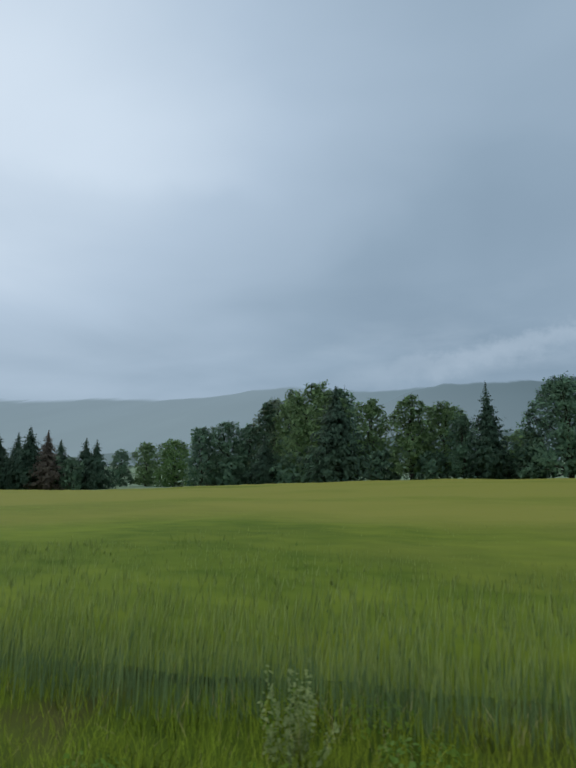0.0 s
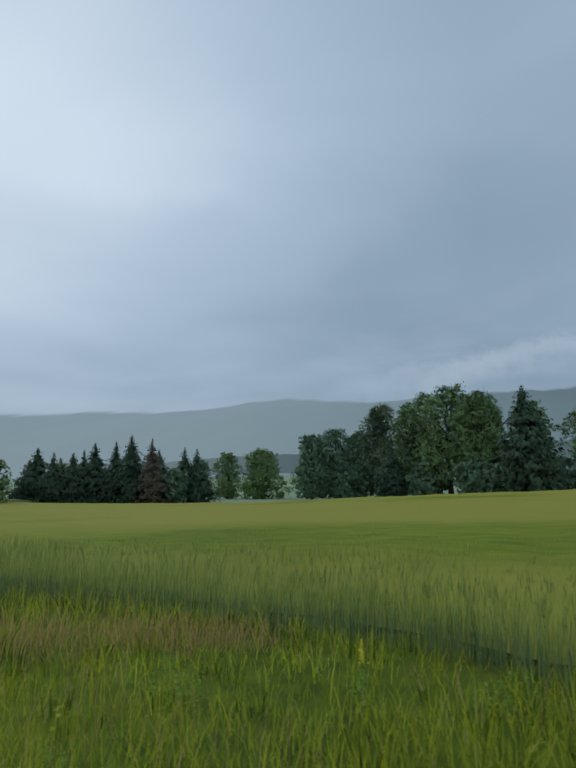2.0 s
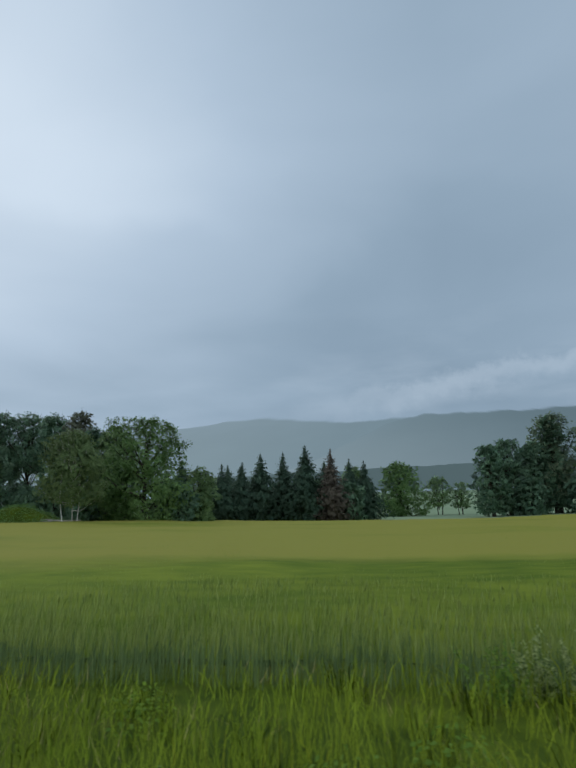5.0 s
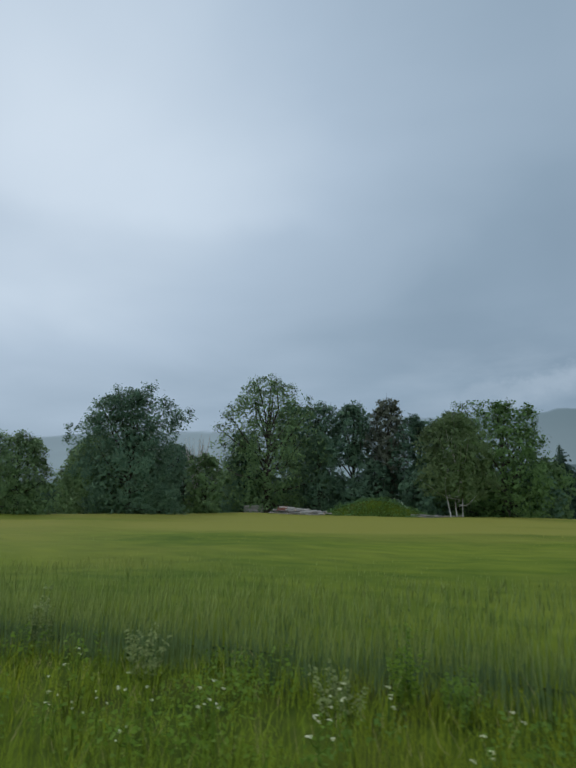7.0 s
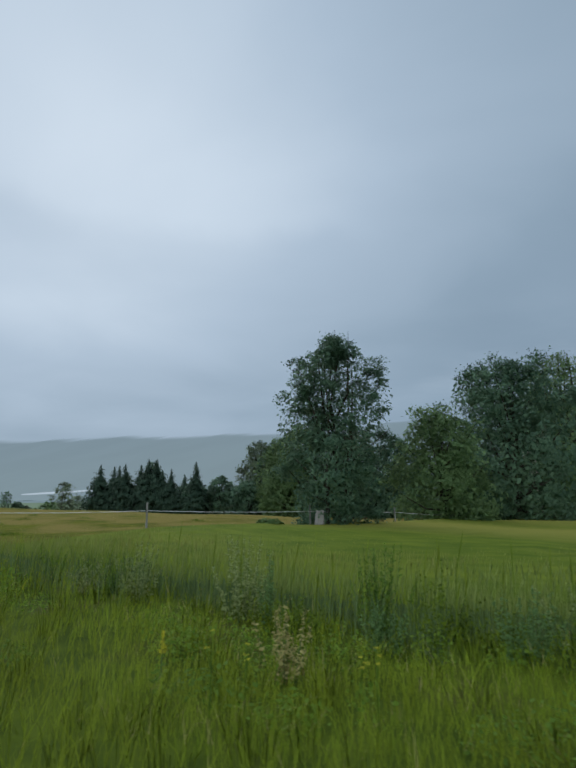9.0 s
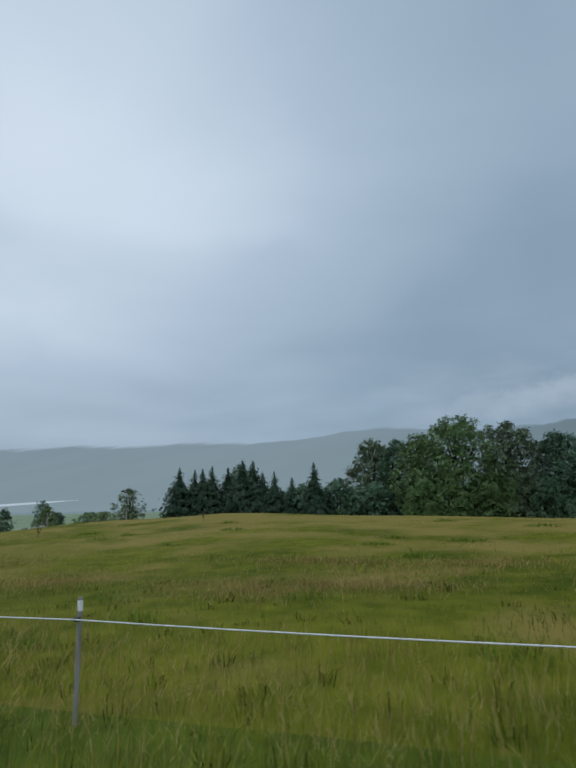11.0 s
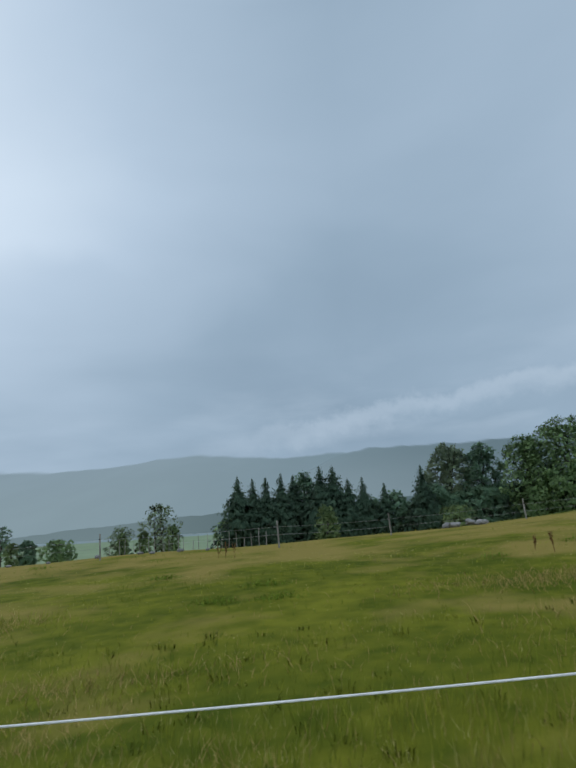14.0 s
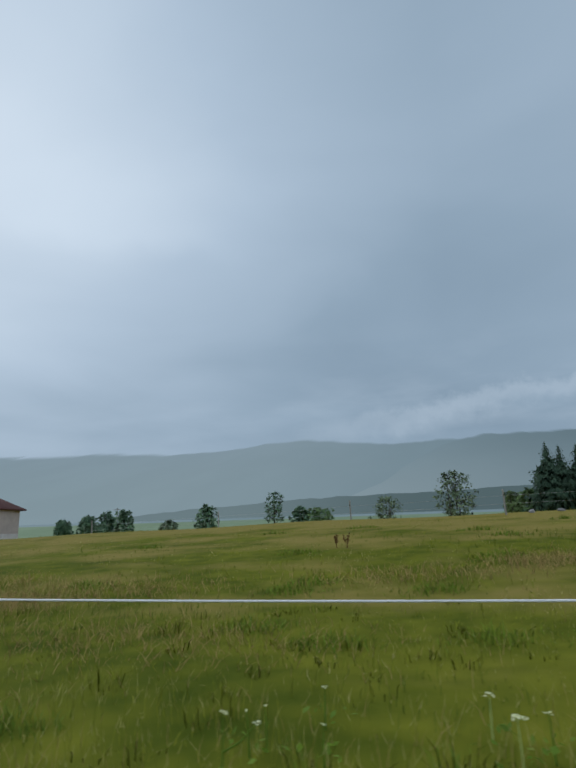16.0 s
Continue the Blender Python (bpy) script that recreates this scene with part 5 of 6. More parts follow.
# ---------------------------------------------------------------- fences


def cylinder(bm, p, q, r0, r1, seg=8):
    """A capped, tapered rod from p to q, added to bm."""
    p, q = Vector(p), Vector(q)
    m = Matrix.Translation((p + q) / 2) @ (q - p).to_track_quat("Z", "Y").to_matrix().to_4x4()
    bmesh.ops.create_cone(bm, cap_ends=True, segments=seg, radius1=r0, radius2=r1, depth=(q - p).length, matrix=m)


def fence_post(x, y, top, radius, lean=0.06, capped=True, label="round weathered grey fence post with a white band", group="posts of the pasture fence", drop=0.31):
    base = ground_at(x, y) - 0.05
    h = top - base
    thing = empty("fence_post", pose(x, y, base), label, "fence post", group)
    bm = bmesh.new()
    cylinder(bm, (lean * h, 0, 0), (0, 0, h), radius, radius * 0.92, 10)
    bmesh.ops.bevel(bm, geom=[e for e in bm.edges if abs(e.verts[0].co.z - e.verts[1].co.z) < radius], offset=radius * 0.12, segments=1, affect="EDGES")
    stake = part("post", bm, MAT["post"], thing)
    if capped:
        bm = bmesh.new()
        cylinder(bm, (lean * 0.16, 0, h - 0.13), (lean * 0.02, 0, h - 0.03), radius * 1.12, radius * 1.1, 10)
        part("band", bm, MAT["cap"], stake, "white plastic band")
    bm = bmesh.new()
    cylinder(bm, (lean * 0.3 - 0.03, -radius - 0.02, h - drop), (lean * 0.3 + 0.03, -radius - 0.02, h - drop), 0.022, 0.022, 8)
    cylinder(bm, (lean * 0.3, -radius + 0.02, h - drop), (lean * 0.3, -radius - 0.02, h - drop), 0.012, 0.012, 6)
    part("insulator", bm, MAT["black"], stake, "black plastic insulator")
    return thing


def rope(points, radius, mat, label, sag=0.03):
    """A rope through the given points, slack between them."""
    pts = []
    for p, q in zip(points, points[1:]):
        p, q = np.array(p, float), np.array(q, float)
        for f in np.linspace(0, 1, 9)[:-1]:
            pts.append(p + (q - p) * f - (0, 0, sag * 4 * f * (1 - f)))
    pts.append(np.array(points[-1], float))
    v, f = tube(pts, [radius] * len(pts), 6)
    ob = mesh_object("fence_rope", v, f, MAT[mat], None, None, True)
    return tagged(ob, label, "rope")


# along the track
near_posts = [(-184.9, 3.8, 3.43, 0.032, 0.33), (-190.9, 3.8, 3.12, 0.03, 0.32), (-198.0, 3.75, 2.76, 0.032, 0.2), (-205.0, 3.7, 2.68, 0.032, 0.2),
              (-211.8, 3.65, 2.57, 0.032, 0.12), (-218.5, 3.55, 2.44, 0.032, 0.05), (-225.2, 3.5, 2.22, 0.028, -0.085), (-232.1, 3.5, 2.52, 0.032, 0.245),
              (-239.6, 3.45, 2.41, 0.032, 0.255), (-247.0, 3.4, 2.11, 0.034, 0.22), (-254.2, 3.4, 1.83, 0.034, 0.21), (-262.3, 3.8, 1.45, 0.036, 0.055),
              (-269.98, 4.2, 1.21, 0.034, 0.045), (-277.56, 4.7, 1.16, 0.034, 0.18), (-284.1, 5.1, 1.09, 0.034, 0.17), (-292.0, 5.3, 1.14, 0.034, 0.17)]
for px, py, top, pr, drop in near_posts:
    fence_post(px, py, top, pr * 0.74, lean=0.03, drop=max(drop, 0.05))
corner = fence_post(-184.68, 4.05, 3.46, 0.030, lean=0.09, capped=False, label="leaning grey corner post with black insulators")
for height in (0.80, 0.99):
    bm_knob = bmesh.new()
    cylinder(bm_knob, (0.0, 0, 0), (0.075, -0.02, -0.01), 0.010, 0.010, 6)
    bmesh.ops.create_uvsphere(bm_knob, u_segments=10, v_segments=6, radius=0.038, matrix=Matrix.Translation((0.095, -0.02, -0.012)) @ Matrix.Diagonal((0.9, 1, 0.85, 1)))
    knob = part("insulator", bm_knob, MAT["black"], corner, "black plastic knob insulator")
    knob.matrix_basis = pose(0.09 * (1.9 - height), 0, height)
near_rope = rope([(px, py - 0.07, top - drop) for px, py, top, pr, drop in near_posts], 0.0072, "rope", "taut white electric fence rope along the verge")
knot = bmesh.new()
bmesh.ops.create_icosphere(knot, subdivisions=2, radius=0.03)
for v in knot.verts:
    v.co = Vector((v.co.x * 1.1, v.co.y, v.co.z * 1.2)) * (1 + 0.4 * noise.noise(v.co * 40))
cylinder(knot, (0, -0.01, 0.01), (0.015, -0.02, 0.075), 0.009, 0.004, 6)
cylinder(knot, (0, -0.01, -0.01), (0.03, -0.02, -0.05), 0.008, 0.004, 6)
knot_part = part("knot", knot, MAT["rope"], near_rope, "white knot with loose ends")
knot_part.matrix_basis = pose(-227.9, 3.43, 2.235)
# between the barley and the pasture
side_posts = [(-184.68, 4.05, 3.46), (-182.9, 10.3, 3.87), (-181.4, 17.6, 3.92), (-178.6, 27.5, 3.89), (-176.4, 36.0, 3.83), (-173.6, 46.0, 3.56)]
for px, py, top in side_posts[1:]:
    fence_post(px, py, top, 0.042, lean=0.02, capped=False, label="weathered grey fence post between barley and pasture", group="posts between barley and pasture")
rope([(px, py, top - (0.33 if py > 5 else 0.45)) for px, py, top in side_posts], 0.012, "rope", "white electric fence rope between barley and pasture", 0.05)
# over the crest of the pasture
crest_posts = [(-232.0, 39.5, 4.6), (-238.7, 37.5, 4.2), (-247.5, 36.0, 3.8), (-254.3, 34.5, 3.75), (-264.7, 33.8, 3.65), (-272.8, 34.5, 3.5), (-281.0, 36.0, 3.3), (-290.0, 39.0, 3.15), (-300.0, 42.0, 2.9), (-312.0, 45.0, 2.65)]
for px, py, top in crest_posts:
    fence_post(px, py, top, 0.05, lean=0.03, capped=False, label="pale weathered fence post on the pasture's crest", group="posts on the crest")
for k in range(22):
    px = -255.5 - 0.52 * k - 0.12 * math.sin(k * 3.1)
    bm_pale = bmesh.new()
    cylinder(bm_pale, (0, 0, -0.1), (0.05 * math.sin(k * 2.7), 0.02, 0.95 + 0.22 * math.sin(k * 1.7)), 0.026, 0.02, 6)
    stake = part("stake", bm_pale, MAT["post"], None)
    stake.matrix_basis = pose(px, 40.6, ground_at(px, 40.6))
    tagged(stake, "thin weathered stake of a low paling", "stake", "stakes of the paling")
for drop in (0.35, 0.8):
    rope([(px, py, top - drop) for px, py, top in crest_posts], 0.005, "wire", "thin grey fence wire over the crest", 0.05)

# ---------------------------------------------------------------- mound, logs, pallets, stones


def box(bm, x, y, z, sx, sy, sz, turn=0.0):
    m = Matrix.Translation((x, y, z)) @ Matrix.Rotation(turn, 4, "Z") @ Matrix.Diagonal((sx, sy, sz, 1))
    bmesh.ops.create_cube(bm, size=1.0, matrix=m)


def build_mound():
    rng = np.random.default_rng(21)
    n, rings = 40, 8
    verts, faces = [(-148.6, 82.5, ground_at(-148.6, 82.5) + 2.7)], []
    for k in range(1, rings + 1):
        f = k / rings
        for s in range(n):
            a = 2 * math.pi * s / n
            x, y = -148.2 + 11.0 * f * math.cos(a), 82.5 + 4.0 * f * math.sin(a)
            z = ground_at(x, y) + 2.7 * (0.5 + 0.5 * math.cos(math.pi * f)) * (1 + 0.25 * noise.noise((x * 0.4, y * 0.4, 3))) - 0.06 * (k == rings)
            verts.append((x, y, z))
    quads = [(1 + (k - 1) * n + s, 1 + k * n + s, 1 + k * n + (s + 1) % n, 1 + (k - 1) * n + (s + 1) % n) for k in range(1, rings) for s in range(n)]
    tris = [(0, 1 + s, 1 + (s + 1) % n) for s in range(n)]
    ob = mesh_object("grass_mound", verts, [np.array(quads), np.array(tris)], MAT["verge"], None, None, True)
    tagged(ob, "low overgrown mound of earth covered in green grass", "mound")
    # rank growth on the mound
    m = 5200
    fr, a = np.sqrt(rng.random(m)) * 1.02, rng.uniform(0, 6.28, m)
    x, y = -148.2 + 11.0 * fr * np.cos(a), 82.5 + 4.0 * fr * np.sin(a)
    rise = 2.7 * (0.5 + 0.5 * np.cos(math.pi * np.clip(fr, 0, 1))) * (1 + 0.15 * patchy(x, y, 0.7, 4))
    clump = np.clip(0.35 + 0.55 * patchy(x, y, 1.6, 7), 0.05, 1.0)
    pts = np.stack([x, y, land(x, y) + rise + 0.05 + clump * 0.75 * rng.random(m)], 1)
    v, f = leaf_quads(rng, pts, np.tile((0.0, -0.4, 0.8), (m, 1)), 0.13, 0.9)
    tagged(mesh_object("mound_weeds", facing(v), f, MAT["leaf_fresh"]), "rank green weeds growing over the mound", "weeds", kind="stuff")


build_mound()


def log(x, y, z, length, radius, turn, tilt=0.0):
    thing = empty("log", pose(x, y, z, 0, tilt, turn), "peeled grey log in a loose pile", "log", "logs of the pile")
    bm = bmesh.new()
    cylinder(bm, (-length / 2, 0, 0), (length / 2, 0, 0), radius, radius * 0.82, 9)
    bole = part("bole", bm, MAT["log"], thing)
    for s in (-1, 1):
        bm = bmesh.new()
        e = s * (length / 2 + 0.004)
        cylinder(bm, (e - 0.004, 0, 0), (e + 0.004, 0, 0), radius * 0.78, radius * 0.78, 9)
        part("sawn_end", bm, MAT["sawn"], bole, "pale sawn end")


rng_log = np.random.default_rng(33)
for k in range(34):
    f = k / 33
    lx = -162.6 + 7.4 * f
    lz = ground_at(lx, 78.6) + 0.35 + 1.15 * rng_log.random() * (0.4 + 0.6 * math.sin(math.pi * min(1, f * 1.2)))
    log(lx + rng_log.uniform(-0.5, 0.5), 78.6 + rng_log.uniform(-0.7, 0.9), lz, rng_log.uniform(1.6, 3.6), rng_log.uniform(0.10, 0.2), rng_log.uniform(-35, 35), rng_log.uniform(-9, 9))
for k in range(7):
    lx = -141.5 + 0.75 * k
    log(lx, 80.2 + rng_log.uniform(-0.4, 0.4), ground_at(lx, 80.2) + 0.3 + 0.4 * rng_log.random(), rng_log.uniform(2.2, 3.6), rng_log.uniform(0.07, 0.13), rng_log.uniform(-14, 14), rng_log.uniform(-4, 8))


def rusty_sheet(x, y, z, length, width, turn, tilt):
    """A sagging corrugated sheet laid over the logs."""
    nx, ny = 24, 6
    verts = []
    for j in range(ny + 1):
        for i in range(nx + 1):
            u, v = (i / nx - 0.5) * length, (j / ny - 0.5) * width
            verts.append((u, v, 0.03 * math.sin(u * 22) - 0.10 * (2 * u / length) ** 2 + 0.05 * noise.noise((u, v * 2, 3.1))))
    faces = [(j * (nx + 1) + i, j * (nx + 1) + i + 1, (j + 1) * (nx + 1) + i + 1, (j + 1) * (nx + 1) + i) for j in range(ny) for i in range(nx)]
    ob = mesh_object("metal_sheet", verts, np.array(faces), MAT["rust"], None, None, True)
    ob.matrix_basis = pose(x, y, z, tilt, 0, turn)
    ob.modifiers.new("thickness", "SOLIDIFY").thickness = 0.012
    tagged(ob, "rust red corrugated sheet lying over the log pile", "metal sheet")


rusty_sheet(-161.0, 78.2, ground_at(-161.0, 78.2) + 1.38, 1.5, 1.3, 8, 30)


def pallet(x, y, z, turn):
    thing = empty("pallet", pose(x, y, z, 0, 0, turn), "grey weathered wooden pallet in a stack", "pallet", "stacked pallets")
    for k in range(7):
        bm = bmesh.new()
        box(bm, -1.1 + k * 2.2 / 6, 0, 0.133, 0.24, 1.6, 0.022)
        part("board", bm, MAT["log"], thing)
    for k in range(3):
        bm = bmesh.new()
        box(bm, 0, -0.72 + 0.72 * k, 0.07, 2.4, 0.1, 0.1)
        part("bearer", bm, MAT["log"], thing)


for k in range(11):
    pallet(-165.2 + 0.04 * math.sin(k * 2.1), 77.2 + 0.03 * math.cos(k * 1.7), ground_at(-165.2, 77.2) - 0.02 + 0.146 * k, 3 * math.sin(k * 1.3))


def stone(x, y, z, size, seed):
    rng = np.random.default_rng(seed)
    bm = bmesh.new()
    bmesh.ops.create_icosphere(bm, subdivisions=2, radius=size)
    ax = rng.uniform(0.6, 1.2, 3)
    for v in bm.verts:
        v.co = Vector((v.co.x * ax[0] * 1.3, v.co.y * ax[1], v.co.z * ax[2] * 0.7)) * (1 + 0.3 * noise.noise(v.co * 2.2 / size * 0.4 + Vector((seed, 0, 0))))
    me = bpy.data.meshes.new("stone")
    bm.to_mesh(me)
    bm.free()
    me.materials.append(MAT["stone"])
    ob = new("stone", me)
    ob.matrix_basis = pose(x, y, z, 0, 0, rng.uniform(0, 360))
    tagged(ob, "rough grey field stone in a heap by the fence", "stone", "stones of the heap")


rng_stone = np.random.default_rng(44)
for k in range(18):
    sx, sy = -242.2 + rng_stone.uniform(-1.5, 1.5), 39.8 + rng_stone.uniform(-0.5, 0.5)
    stone(sx, sy, ground_at(sx, sy) + 0.10 + 0.35 * rng_stone.random() * (1 - abs(sx + 242.2) / 2.0), rng_stone.uniform(0.13, 0.28), 300 + k)
for k, sx in enumerate((-258.8, -260.6, -262.2, -263.1, -265.8, -268.7, -271.6, -273.4, -274.6, -275.5, -276.7, -278.0, -279.5)):
    sy = 36.3 + 0.4 * math.sin(k * 2.3)
    stone(sx, sy, ground_at(sx, sy) + 0.06, 0.12 + 0.08 * abs(math.sin(k * 1.9)), 340 + k)
# a grey stump of a trunk under the tall tree, and the hedge in front of it
bm_stump = bmesh.new()
cylinder(bm_stump, (0, 0, -0.1), (0.05, 0, 1.35), 0.34, 0.25, 12)
for v in bm_stump.verts:
    v.co += Vector((0.06 * noise.noise(v.co * 4), 0.06 * noise.noise(v.co * 4 + Vector((3, 1, 2))), 0.1 * noise.noise(v.co * 3)))
stump = part("tree_stump", bm_stump, MAT["log"], None)
stump.matrix_basis = pose(-178.1, 27.6, ground_at(-178.1, 27.6))
tagged(stump, "pale grey broken tree stump below the tall tree", "stump")
broadleaf(-179.1, 23.8, 3.2, 1.9, "leaf_fresh", 91, name="bush", label="low pale green bush at the fence", low=0.0, size=0.06)

# ---------------------------------------------------------------- wild flowers and docks


def umbel(x, y, height, spread, seed, petals="petal", label="white flowering umbel plant in the verge", category="wild flower", group="white flowers of the verge", disc=0.05, heads=3, spots=()):
    """A flowering herb: a branching stem, a few leaves and domed heads of many small flower clusters. spots: the heads' places from the foot and their radius."""
    rng = np.random.default_rng(seed)
    thing = empty("wild_flower", pose(x, y, ground_at(x, y)), label, category, group)
    spots = list(spots)
    for k in range(0 if spots else heads):
        a = rng.uniform(0, 6.28)
        wide = 0.3 if k == 0 else 1.0
        spots.append((wide * spread * math.cos(a) * rng.uniform(0.2, 1), wide * spread * math.sin(a) * rng.uniform(0.2, 1), height * (1.0 if k == 0 else rng.uniform(0.72, 0.98)), disc * rng.uniform(0.7, 1.2)))
    top = np.array(spots[0][:3])
    pieces = [tube([(0, 0, 0), tuple(top * (0.3, 0.3, 0.5)), tuple(top)], [0.009, 0.007, 0.003], 5)]
    for k, (hx, hy, hz, hr) in enumerate(spots):
        end = np.array((hx, hy, hz))
        fork = top * (0.4, 0.4, 1) * np.clip(hz / height - 0.22, 0.3, 0.75)
        if k:
            pieces.append(tube([tuple(fork), tuple((fork + end) / 2 + (0, 0, -0.02)), tuple(end)], [0.006, 0.005, 0.003], 4))
        rays = int(np.clip(hr * 150, 3, 15))
        m = max(3, int(80 * (hr / 0.06) ** 1.2) // rays)
        rr, aa = hr * np.sqrt((np.arange(rays) + 0.5) / rays), np.arange(rays) * 2.4 + rng.uniform(0, 1, rays)
        hub = end + np.stack([rr * np.cos(aa), rr * np.sin(aa), 0.42 * hr * (1 - (rr / hr) ** 2) + rng.normal(0, 0.06, rays) * hr], 1)
        if hr > 0.04:
            pieces += [tube([tuple(end + (0, 0, -0.35 * hr)), tuple(h)], [0.0022, 0.0014], 3) for h in hub]
        c = (hub[:, None] + rng.normal(0, 0.42, (rays, m, 3)) * hr / math.sqrt(rays) * (1, 1, 0.45)).reshape(-1, 3)
        v, f = leaf_quads(rng, c, np.tile((0.0, -0.5, 1.0), (len(c), 1)), 0.010 if hr > 0.04 else 0.0065, 0.5)
        tagged(mesh_object("flower_head", v, f, MAT[petals], thing), kind="stuff")
    v, f = joined(pieces)
    mesh_object("stem", v, f, MAT["stalk" if disc > 0.04 else "weed"], thing)
    m = 26 if height > 0.45 else 8
    c = np.stack([rng.normal(0, 0.10, m), rng.normal(0, 0.10, m), rng.uniform(0.05, height * 0.6, m)], 1)
    v, f = leaf_quads(rng, c, np.tile((0.0, -0.3, 0.8), (m, 1)), 0.035, 0.7)
    tagged(mesh_object("leaves", facing(v), f, MAT["weed"], thing), kind="stuff")


# cow parsley near the bay in the barley, and by the later verges
for fx, fy, ft, fd, fh in ((-43.15, 4.6, 2.15, 0.09, 2), (-43.6, 8.0, 2.12, 0.12, 3), (-44.0, 8.0, 2.14, 0.09, 2), (-44.65, 7.5, 2.0, 0.09, 2),
                           (-44.55, 8.5, 2.15, 0.07, 2), (-41.4, 9.5, 2.4, 0.08, 4), (-97.7, 6.6, 1.98, 0.085, 2), (-97.6, 5.8, 1.86, 0.055, 1), (-97.2, 4.6, 1.7, 0.03, 5),
                           (-189.7, 5.0, 1.75, 0.022, 2), (-188.9, 4.4, 1.6, 0.022, 2), (-190.0, 4.0, 1.5, 0.03, 2), (-286.9, 5.0, 1.40, 0.02, 2)):
    umbel(fx, fy, max(0.35, ft + raised(fx, fy) - ground_at(fx, fy)), 0.28, int(900 - fx * 7 + fy * 3), label="tall white umbel flower on branching stems in the verge", disc=fd, heads=fh)
# the tallest plant, with a broad top and forked side heads
tallest = 2.48 - ground_at(-41.66, 4.3)
umbel(-41.66, 4.3, tallest, 0.28, 1204, label="tall cream umbel plant with a broad top and forked side stems", spots=(
    (-0.04, 0.0, tallest, 0.125), (-0.20, -0.03, tallest - 0.11, 0.05), (0.07, 0.06, tallest - 0.11, 0.06), (0.23, -0.02, tallest - 0.12, 0.06), (-0.15, -0.06, tallest - 0.35, 0.065), (0.19, -0.08, tallest - 0.48, 0.06)))
# daisies
rng_fl = np.random.default_rng(55)
for k in range(40):
    fx = float(rng_fl.choice([-97.5, -98.5, -128.0, -129.0, -130.5, -127.0, -131.5, -132.5, -147.0, -148.5, -188.6])) + rng_fl.normal(0, 0.8)
    fy = rng_fl.uniform(4.1, 5.6)
    umbel(fx, fy, rng_fl.uniform(0.42, 0.68), 0.16, 500 + k, label="small white daisies in the verge", group="daisies of the verge", disc=0.022, heads=int(rng_fl.integers(2, 5)))
for fx, fy, ft in ((-143.56, 5.6, 1.64), (-143.22, 5.6, 1.57), (-142.57, 5.4, 1.64), (-139.84, 5, 1.68), (-139.5, 5.2, 1.77), (-139.35, 5.3, 1.79), (-138.45, 4.8, 1.79), (-110.96, 6.2, 1.97), (-110.57, 6, 1.99), (-109.23, 6, 2.03), (-108.51, 4.6, 1.89), (-106.89, 6, 2.14), (-107.09, 4.5, 1.98), (-106.09, 4.5, 2.09), (-190.83, 4.6, 1.2), (-190.67, 5.2, 1.38), (-190.38, 4.5, 1.2), (-131.17, 4.6, 1.53), (-130.81, 4.8, 1.56), (-130.92, 4.6, 1.51), (-129.47, 4.6, 1.66), (-130.05, 4.3, 1.51)):
    umbel(fx, fy, max(0.3, ft + raised(fx, fy) - ground_at(fx, fy)), 0.16, int(1500 - fx * 11 + fy * 7), label="small white flower heads in the verge", group="daisies of the verge", disc=0.015, heads=3 if fx > -280 else 2)
for fx, fy, fd in ((-286.61, 6.6, 0.03), (-285.39, 6.45, 0.055), (-285.26, 6.0, 0.075), (-285.05, 6.1, 0.03), (-286.96, 6.15, 0.02), (-287.06, 6.05, 0.025), (-286.5, 5.85, 0.02)):
    umbel(fx, fy, 0.3, 0.08, int(2500 - fx * 13 + fy * 7), label="small white flower heads in the pasture grass", group="white flowers of the pasture", disc=fd * 0.75, heads=1)
for k in range(9):
    fx = float(rng_fl.choice([-35.5, -175.0, -168.0, -222.0, -168.5])) + rng_fl.normal(0, 0.9)
    umbel(fx, rng_fl.uniform(3.9, 5.2), rng_fl.uniform(0.5, 0.85), 0.10, 600 + k, "yellow", "yellow flowering herb in the verge", group="yellow flowers of the verge", disc=0.03, heads=3)


def flower_spike(x, y, height, seed):
    """A single stem with leaves below and a long spike of yellow flowers."""
    rng = np.random.default_rng(seed)
    thing = empty("flower_spike", pose(x, y, ground_at(x, y)), "tall yellow flower spike on a single stem in the verge", "wild flower", "yellow spikes of the verge")
    v, f = tube([(0, 0, 0), (0.01, 0, height * 0.5), (0.02, 0, height)], [0.008, 0.007, 0.003], 6)
    mesh_object("stem", v, f, MAT["stem"], thing)
    q = rng.random(130)
    c = np.stack([0.02 + rng.normal(0, 0.018, 130) * (1.2 - q), rng.normal(0, 0.018, 130) * (1.2 - q), height * (0.68 + 0.32 * q)], 1)
    v, f = leaf_quads(rng, c, np.tile((0.0, -0.7, 0.5), (130, 1)), 0.015, 0.5)
    tagged(mesh_object("flower_head", facing(v), f, MAT["yellow"], thing), kind="stuff")
    c = np.stack([rng.normal(0, 0.05, 40), rng.normal(0, 0.05, 40), rng.uniform(0.05, height * 0.6, 40)], 1)
    v, f = leaf_quads(rng, c, np.tile((0.0, -0.4, 0.7), (40, 1)), 0.04, 0.6)
    tagged(mesh_object("leaves", facing(v), f, MAT["weed"], thing), kind="stuff")


for sx, sy, sh, sd in ((-33.2, 7.0, 0.75, 71), (-163.3, 3.9, 0.95, 72), (-169.8, 4.3, 0.7, 73), (-162.36, 4.5, 0.95, 74)):
    flower_spike(sx, sy, sh, sd)


